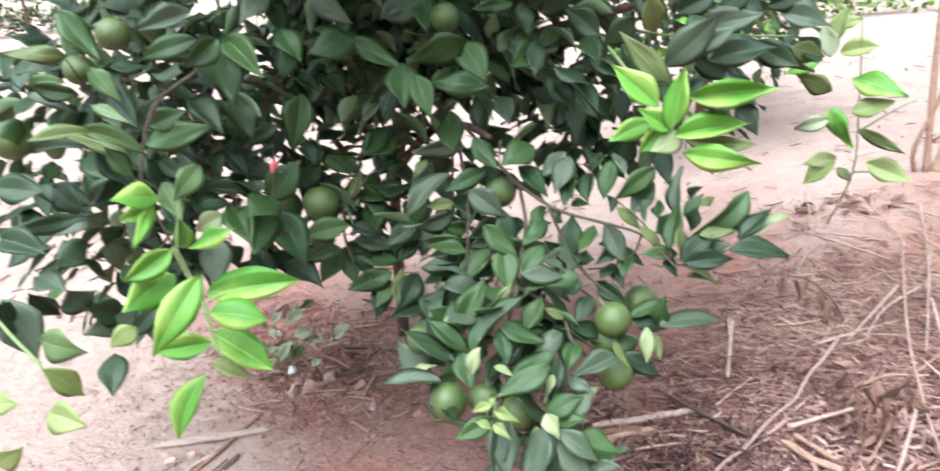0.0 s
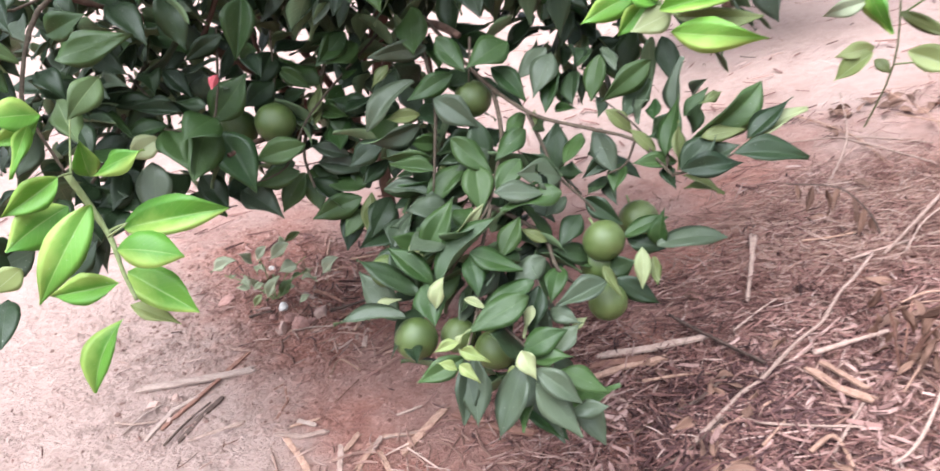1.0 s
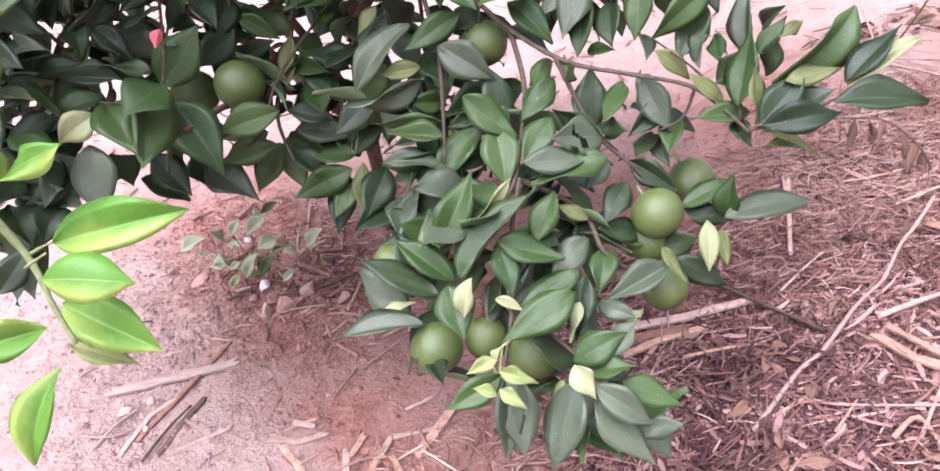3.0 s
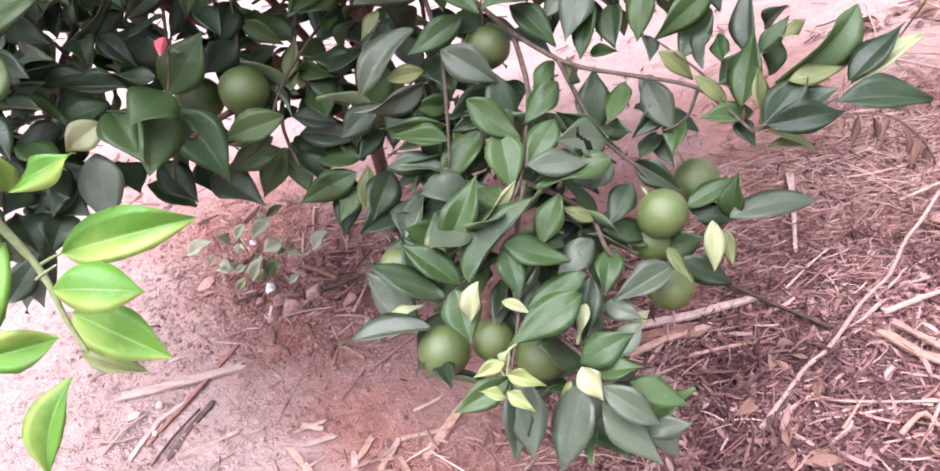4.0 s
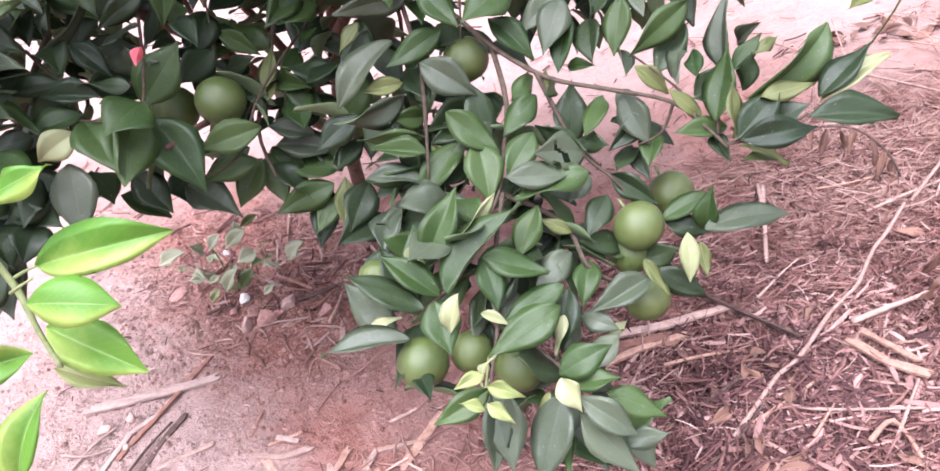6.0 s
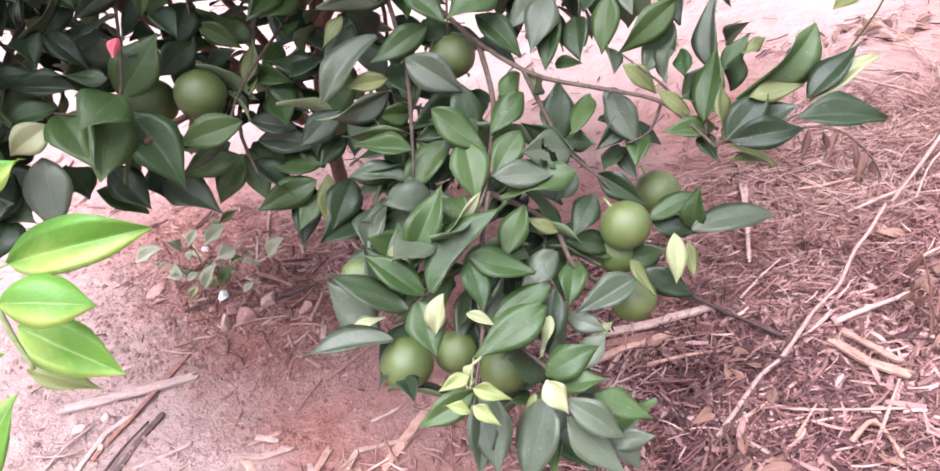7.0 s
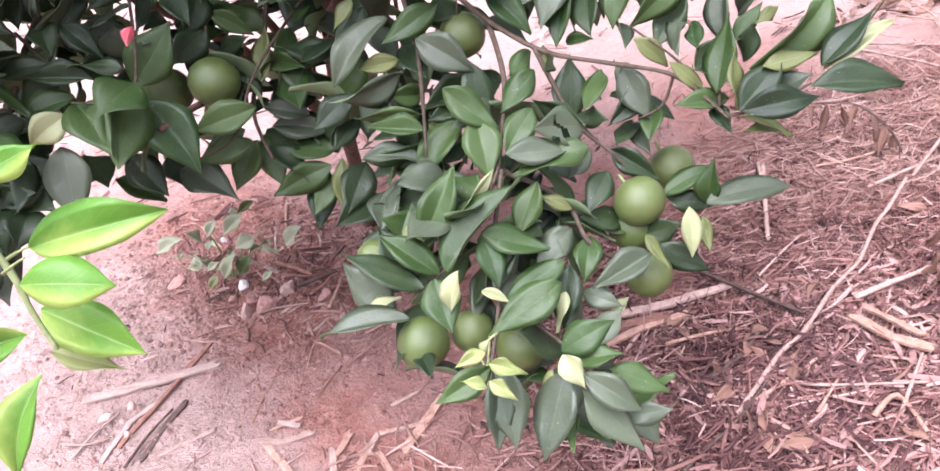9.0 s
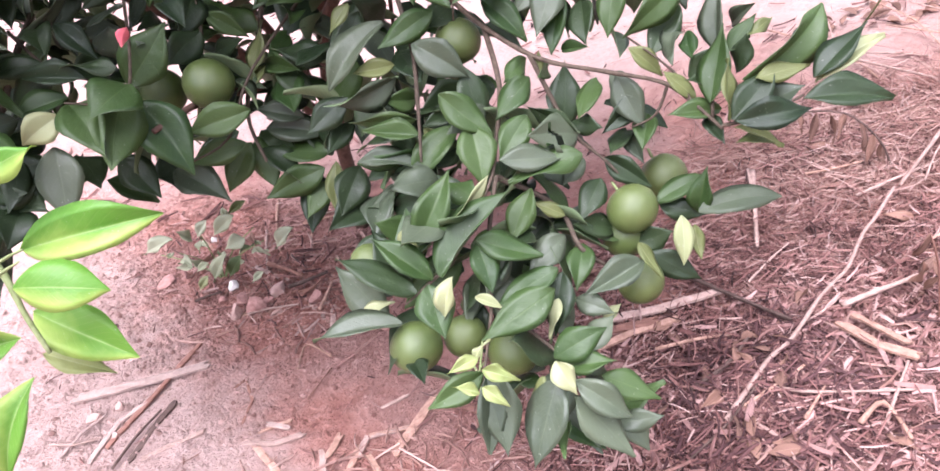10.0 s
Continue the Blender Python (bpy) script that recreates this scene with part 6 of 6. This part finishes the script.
for n, (x, y, size, material, label) in enumerate((
    (-0.659, 2.095, (0.023, 0.018, 0.015), WHITE_STONE, "small white stone on red soil"),
    (-0.610, 1.976, (0.021, 0.017, 0.031), STONE, "pinkish broken stone on red soil"),
    (-0.567, 1.980, (0.034, 0.027, 0.031), CLOD, "reddish broken clod on red soil"),
    (-0.614, 2.034, (0.028, 0.022, 0.018), CLOD, "reddish broken clod on red soil"),
    (-0.521, 2.049, (0.028, 0.022, 0.021), STONE, "pinkish broken stone on red soil"),
    (-0.540, 2.010, (0.018, 0.015, 0.015), CLOD, "reddish broken clod on red soil"),
    (-0.672, 2.042, (0.017, 0.014, 0.012), CLOD, "reddish broken clod on red soil"),
    (-0.869, 2.161, (0.036, 0.029, 0.014), CLOD, "reddish broken clod on red soil"),
    (-0.418, 1.997, (0.026, 0.021, 0.019), CLOD, "reddish broken clod on red soil"),
    (-0.785, 2.345, (0.016, 0.013, 0.015), WHITE_STONE, "small white stone on red soil"),
    (-0.84, 1.66, (0.020, 0.014, 0.011), STONE, "pinkish stone among sticks"),
    (-0.80, 1.70, (0.013, 0.012, 0.010), STONE, "pinkish stone among sticks"),
    (-0.77, 1.61, (0.012, 0.010, 0.009), STONE, "pinkish stone among sticks"),
    (-0.72, 1.62, (0.010, 0.009, 0.008), STONE, "pinkish stone among sticks"),
    (-0.22, 1.87, (0.020, 0.016, 0.014), CLOD, "reddish broken clod on red soil"),
    (0.90, 1.92, (0.016, 0.013, 0.013), STONE, "pale stone in the mulch"),
    (0.84, 1.42, (0.024, 0.020, 0.010), STONE, "flat pinkish stone in the mulch"),
)):
    stone(x, y, size, material, label, n)

# tangled dry canes beyond the mulch
loose = random.Random(17)
for k in range(26):
    x, y, a, l = loose.uniform(1.05, 1.75), loose.uniform(1.5, 2.7), loose.gauss(1.7, 0.6), loose.uniform(0.25, 0.7)
    h = loose.uniform(0.01, 0.05)
    ends = [(x + l * s * math.cos(a + 0.3 * s), y + l * s * math.sin(a + 0.3 * s)) for s in (-0.5, 0.0, 0.5)]
    stick("cane", loose.choice(("pale", "pale", "straw")), loose.uniform(0.005, 0.010), 0.008, *[(px, py, ground_at(px, py) + h * (0.3 + 0.7 * n)) for n, (px, py) in enumerate(ends)])

# ---- small weed by the trunk ----
weed = thing("weed", (-0.698, 2.144, lie(-0.698, 2.144)), "small grey-green weed growing from red soil", "weed")
for k, (dx, dy, h) in enumerate(((0.0, -0.03, 0.17), (-0.14, 0.0, 0.10), (0.12, 0.02, 0.14), (0.05, -0.06, 0.12), (-0.06, -0.05, 0.13), (0.15, -0.02, 0.12))):
    p = Vector((-0.698, 2.144, lie(-0.698, 2.144)))
    verts, faces = tube([p, p + Vector((dx * 0.4, dy * 0.4, h * 0.6)), p + Vector((dx, dy, h))], 0.0025, 0.5, 5)
    child(new("stem", mesh_of("stem", verts, faces, STEM)), weed)
    for j, s in enumerate((0.5, 0.7, 0.9)):
        q = p + Vector((dx, dy, h)) * s
        a = 2.4 * (4 * k + j)
        leaf("w" if (j + k) % 4 else "b", q, q + Vector((0.044 * math.cos(a), 0.044 * math.sin(a), 0.010 - 0.014 * j)), 0.021, 40 * j - 50, weed, 12)
leaf("w", (-0.580, 2.080, 0.231), (-0.641, 2.061, 0.190), 0.041, -52, weed, 12)
leaf("o", (-0.556, 2.120, 0.246), (-0.606, 2.096, 0.224), 0.023, -50, weed, 12)
leaf("w", (-0.705, 2.080, 0.178), (-0.727, 2.058, 0.219), 0.032, -59, weed, 12)
leaf("w", (-0.741, 2.060, 0.196), (-0.825, 2.059, 0.163), 0.041, -42, weed, 12)
leaf("w", (-0.564, 2.060, 0.174), (-0.610, 2.032, 0.167), 0.045, -40, weed, 12)
leaf("w", (-0.653, 2.090, 0.223), (-0.682, 2.063, 0.187), 0.030, -31, weed, 12)
leaf("w", (-0.612, 2.040, 0.150), (-0.663, 2.026, 0.081), 0.036, -50, weed, 12)
leaf("s", (-0.588, 2.060, 0.126), (-0.632, 2.044, 0.076), 0.036, -53, weed, 12)
leaf("w", (-0.436, 2.050, 0.194), (-0.493, 2.050, 0.142), 0.042, -47, weed, 12)
leaf("p", (-0.668, 2.020, 0.105), (-0.700, 2.012, 0.070), 0.024, -67, weed, 12)
leaf("w", (-0.534, 2.030, 0.093), (-0.562, 2.007, 0.078), 0.021, -29, weed, 12)
leaf("w", (-0.694, 2.050, 0.113), (-0.703, 2.026, 0.156), 0.023, -88, weed, 12)
leaf("w", (-0.664, 2.040, 0.131), (-0.694, 2.021, 0.118), 0.021, -32, weed, 12)
leaf("w", (-0.551, 2.060, 0.144), (-0.516, 2.060, 0.118), 0.015, 32, weed, 12)
leaf("w", (-0.610, 2.100, 0.247), (-0.601, 2.094, 0.207), 0.019, 34, weed, 12)

# ---- young shoot growing beside the next tree ----
sapling = thing("citrus_sapling", (1.15, 2.75, lie(1.15, 2.75)), "slender citrus sapling with yellow-green young leaves", "sapling")
for points in (((1.15, 2.75, 0.2), (1.07, 2.4, 0.5), (1.0, 2.25, 0.75), (0.96, 2.2, 1.0)), ((1.03, 2.3, 0.65), (1.1, 2.25, 0.72), (1.15, 2.25, 0.74)), ((1.07, 2.4, 0.5), (1.12, 2.33, 0.52), (1.17, 2.3, 0.53))):
    verts, faces = tube(points, 0.0028, 0.6, 6)
    child(new("stem", mesh_of("stem", verts, faces, STEM)), sapling)
# sapling
leaf("l", (0.929, 2.232, 0.881), (1.019, 2.198, 0.898), 0.055, 59, sapling)
leaf("y", (0.883, 2.247, 0.866), (0.802, 2.268, 0.826), 0.053, -64, sapling)
leaf("o", (0.917, 2.220, 0.783), (0.830, 2.259, 0.829), 0.059, -102, sapling)
leaf("y", (0.968, 2.233, 0.813), (1.067, 2.127, 0.778), 0.072, 49, sapling)
leaf("l", (0.961, 2.192, 0.731), (1.052, 2.159, 0.762), 0.062, 50, sapling)
leaf("y", (0.913, 2.212, 0.739), (0.964, 2.167, 0.638), 0.062, 94, sapling)
leaf("w", (0.914, 2.206, 0.711), (0.825, 2.230, 0.680), 0.044, -80, sapling)
leaf("o", (0.994, 2.220, 0.676), (1.100, 2.156, 0.617), 0.038, 88, sapling)
leaf("l", (0.965, 2.264, 0.587), (0.883, 2.287, 0.563), 0.046, -71, sapling)
leaf("l", (0.961, 2.261, 0.574), (0.879, 2.271, 0.505), 0.060, -42, sapling)
leaf("o", (0.965, 2.255, 0.558), (0.998, 2.231, 0.525), 0.031, 60, sapling)
leaf("l", (1.030, 2.234, 0.578), (1.133, 2.173, 0.535), 0.065, 65, sapling)
leaf("w", (0.911, 2.237, 0.869), (0.888, 2.257, 0.957), 0.055, -58, sapling)
leaf("l", (0.920, 2.240, 0.914), (0.943, 2.241, 1.000), 0.055, 39, sapling)
leaf("l", (0.923, 2.244, 0.953), (0.976, 2.225, 0.967), 0.036, 76, sapling)

# ---- bare shrub ----
shrub = thing("bare_shrub", (1.644, 3.105, lie(1.644, 3.105)), "leafless grey shrub with several thin stems from one base", "shrub")
for radius, points in (
    (0.014, ((0.0, 0.0, -0.03), (-0.02, 0.0, 0.25), (-0.03, 0.02, 0.6), (-0.02, 0.03, 1.2))),
    (0.026, ((0.03, 0.0, -0.03), (0.10, 0.02, 0.2), (0.22, 0.05, 0.45), (0.40, 0.1, 0.9))),
    (0.010, ((-0.03, 0.02, -0.02), (-0.06, 0.0, 0.1), (0.02, 0.0, 0.35), (0.08, 0.02, 0.8), (0.07, 0.02, 1.2))),
    (0.008, ((0.0, 0.0, 0.12), (0.10, -0.03, 0.22), (0.22, -0.03, 0.36))),
    (0.006, ((0.02, 0.0, 0.35), (0.1, 0.02, 0.42), (0.16, 0.02, 0.62))),
    (0.020, ((0.06, 0.05, -0.03), (0.16, 0.1, 0.18), (0.3, 0.16, 0.4))),
):
    verts, faces = tube([Vector(p) + Vector((1.644, 3.105, lie(1.644, 3.105))) for p in points], radius, 0.6, 8, 0.08, 2)
    child(new("stem", mesh_of("stem", verts, faces, STRAW["straw"])), shrub)

# ---- dried stem with curled brown leaves over the mulch ----
dry = thing("dried_stem", (0.98, 2.1, lie(0.98, 2.1)), "arching dried stem with curled brown leaves over mulch", "dried plant")
arch = [Vector(p) for p in ((0.98, 2.1, lie(0.98, 2.1)), (0.95, 2.12, 0.20), (0.88, 2.16, 0.26), (0.76, 2.18, 0.27))]
verts, faces = tube(arch, 0.003, 0.6, 5)
child(new("stem", mesh_of("stem", verts, faces, STRAW["dark"])), dry)
for k, (x, y, z) in enumerate(((0.78, 2.18, 0.27), (0.82, 2.17, 0.265), (0.85, 2.17, 0.262), (0.88, 2.16, 0.26), (0.91, 2.14, 0.24), (0.94, 2.13, 0.22), (0.955, 2.12, 0.19))):
    leaf("b", (x, y, z), (x + 0.012 * (-1) ** k, y - 0.01, z - 0.06 - 0.012 * (k % 3)), 0.020, 40 * k, dry)
# withered weed with hanging brown leaves in the mulch
withered = thing("withered_weed", (0.83, 1.59, lie(0.83, 1.59)), "withered weed with hanging tan and brown leaves", "dried plant")
foot = Vector((0.83, 1.59, lie(0.83, 1.59)))
limp = random.Random(23)
for k in range(5):
    a = limp.uniform(0, 6.3)
    top = foot + Vector((0.07 * math.cos(a), 0.07 * math.sin(a), limp.uniform(0.12, 0.22)))
    verts, faces = tube([foot, foot.lerp(top, 0.5) + Vector((0, 0, 0.03)), top], 0.003, 0.5, 5)
    child(new("stem", mesh_of("stem", verts, faces, STRAW["red"])), withered)
    for j in range(5):
        p = foot.lerp(top, 0.45 + 0.13 * j) + Vector((limp.gauss(0, 0.012), limp.gauss(0, 0.012), 0.01))
        leaf("b", p, p + Vector((limp.gauss(0, 0.025), limp.gauss(0, 0.025), -limp.uniform(0.035, 0.065))), limp.uniform(0.012, 0.022), limp.uniform(0, 360), withered)
# dead leaves lying about, each where it fell
strewn = random.Random(8)
for k in range(60):
    x, y = dark_drift(strewn) if k % 3 == 0 else mulch_side(strewn)
    a = strewn.uniform(0, 6.3)
    z = lie(x, y) + 0.02
    ob = new("dead_leaf", LEAF_MESH["b", k % 8])
    ob.matrix_world = leaf_pose((x, y, z), (x + 0.06 * math.cos(a), y + 0.06 * math.sin(a), z + 0.01), 0.024, strewn.gauss(0, 50))
    tagged(ob, "curled brown dead leaf lying in the mulch", "leaf", "fallen leaves")

# a drift of dead leaves on the open ground
for k in range(30):
    s = strewn.random()
    x, y = 1.12 + 0.25 * s + strewn.gauss(0, 0.10), 2.91 + -0.11 * s + strewn.gauss(0, 0.06)
    a = strewn.uniform(0, 6.3)
    z = ground_at(x, y) + 0.008
    ob = new("dead_leaf", LEAF_MESH["b", k % 8])
    ob.matrix_world = leaf_pose((x, y, z), (x + 0.05 * math.cos(a), y + 0.05 * math.sin(a), z + strewn.uniform(0, 0.02)), 0.026, strewn.gauss(0, 50))
    tagged(ob, "curled brown dead leaf on open ground", "leaf", "fallen leaves")

# ---- red scrap caught among the leaves ----
scrap = leaf("d", (-0.382, 1.561, 0.828), (-0.394, 1.549, 0.806), 0.020, 80)
scrap.data = LEAF_MESH["d", 1].copy()
scrap.data.materials.clear()
scrap.data.materials.append(SCRAP)
scrap.data.materials.append(WHITE_STONE)
scrap.name = "plastic_scrap"
scrap["label"] = "small red and white plastic scrap"


# ---- the next trees of the orchard ----
def orchard_tree(x, y, seed, height, reach, count, low, size, label):
    base = Vector((x, y, lie(x, y)))
    top = thing("citrus_tree", base, label, "tree", "orchard trees")
    verts, faces = tube([base - Vector((0, 0, 0.05)), base + Vector((0.03, 0, height * 0.35)), base + Vector((-0.02, 0.03, height * 0.8))], 0.02 * height, 0.5, 8, 0.08, seed)
    child(new("trunk", mesh_of("trunk", verts, faces, BARK)), top)
    rnd = random.Random(seed)
    blobs = []
    for _ in range(9):
        a, r = rnd.uniform(0, 6.3), reach * rnd.uniform(0.25, 0.75)
        z = rnd.uniform(low + 0.15 * height, height)
        blobs.append(((x + r * math.cos(a), y + r * math.sin(a), base.z + z), (reach * 0.5, reach * 0.5, height * 0.2), count // 9))
    ob = foliage_part(top, blobs, seed, "dmy", (0, 0, 0, 1, 1, 2), size=size)
    ob["label"] = "dense green crown of leaves"


orchard_tree(1.0, 4.3, 41, 1.7, 0.75, 1400, 0.25, (0.08, 0.12), "neighbouring orange tree with a low dark crown")
orchard_tree(-9.5, 17.0, 42, 2.6, 1.5, 700, 0.2, (0.16, 0.26), "distant orchard tree across bare ground")
orchard_tree(-13.0, 18.5, 43, 2.8, 1.7, 700, 0.2, (0.16, 0.26), "distant orchard tree across bare ground")
orchard_tree(4.6, 12.5, 44, 2.4, 1.4, 700, 0.2, (0.16, 0.26), "distant orchard tree across bare ground")
orchard_tree(8.4, 13.5, 45, 2.6, 1.5, 700, 0.2, (0.16, 0.26), "distant orchard tree across bare ground")
orchard_tree(-5.0, 18.0, 46, 2.6, 1.5, 700, 0.2, (0.16, 0.26), "distant orchard tree across bare ground")
orchard_tree(0.5, 15.0, 47, 2.6, 1.5, 700, 0.2, (0.16, 0.26), "distant orchard tree across bare ground")


# ---- rough growth at the edges of the open ground ----
def scrub(x, y, reach, count, kinds, picks, size, seed, label):
    ob = thing("scrub", (x, y, lie(x, y)), label, "bush", kind="stuff")
    rnd = random.Random(seed)
    blobs = [((x + rnd.uniform(-1, 1) * reach[0], y + rnd.uniform(-1, 1) * reach[1], lie(x, y) + reach[2] * 0.45), (reach[0] * 0.4, reach[1] * 0.5, reach[2] * 0.5), count // 7) for _ in range(7)]
    part = foliage_part(ob, blobs, seed, kinds, picks, size=size, hang=-0.6)
    part["label"] = label


scrub(3.7, 9.0, (0.9, 0.5, 0.35), 420, "lyw", (0, 1, 2, 2), (0.08, 0.14), 61, "yellow-green weeds at the edge of open ground")
scrub(-12.8, 19.4, (2.2, 0.9, 0.7), 700, "wbg", (0, 0, 1, 2), (0.12, 0.22), 62, "grey dry scrub beyond the open ground")
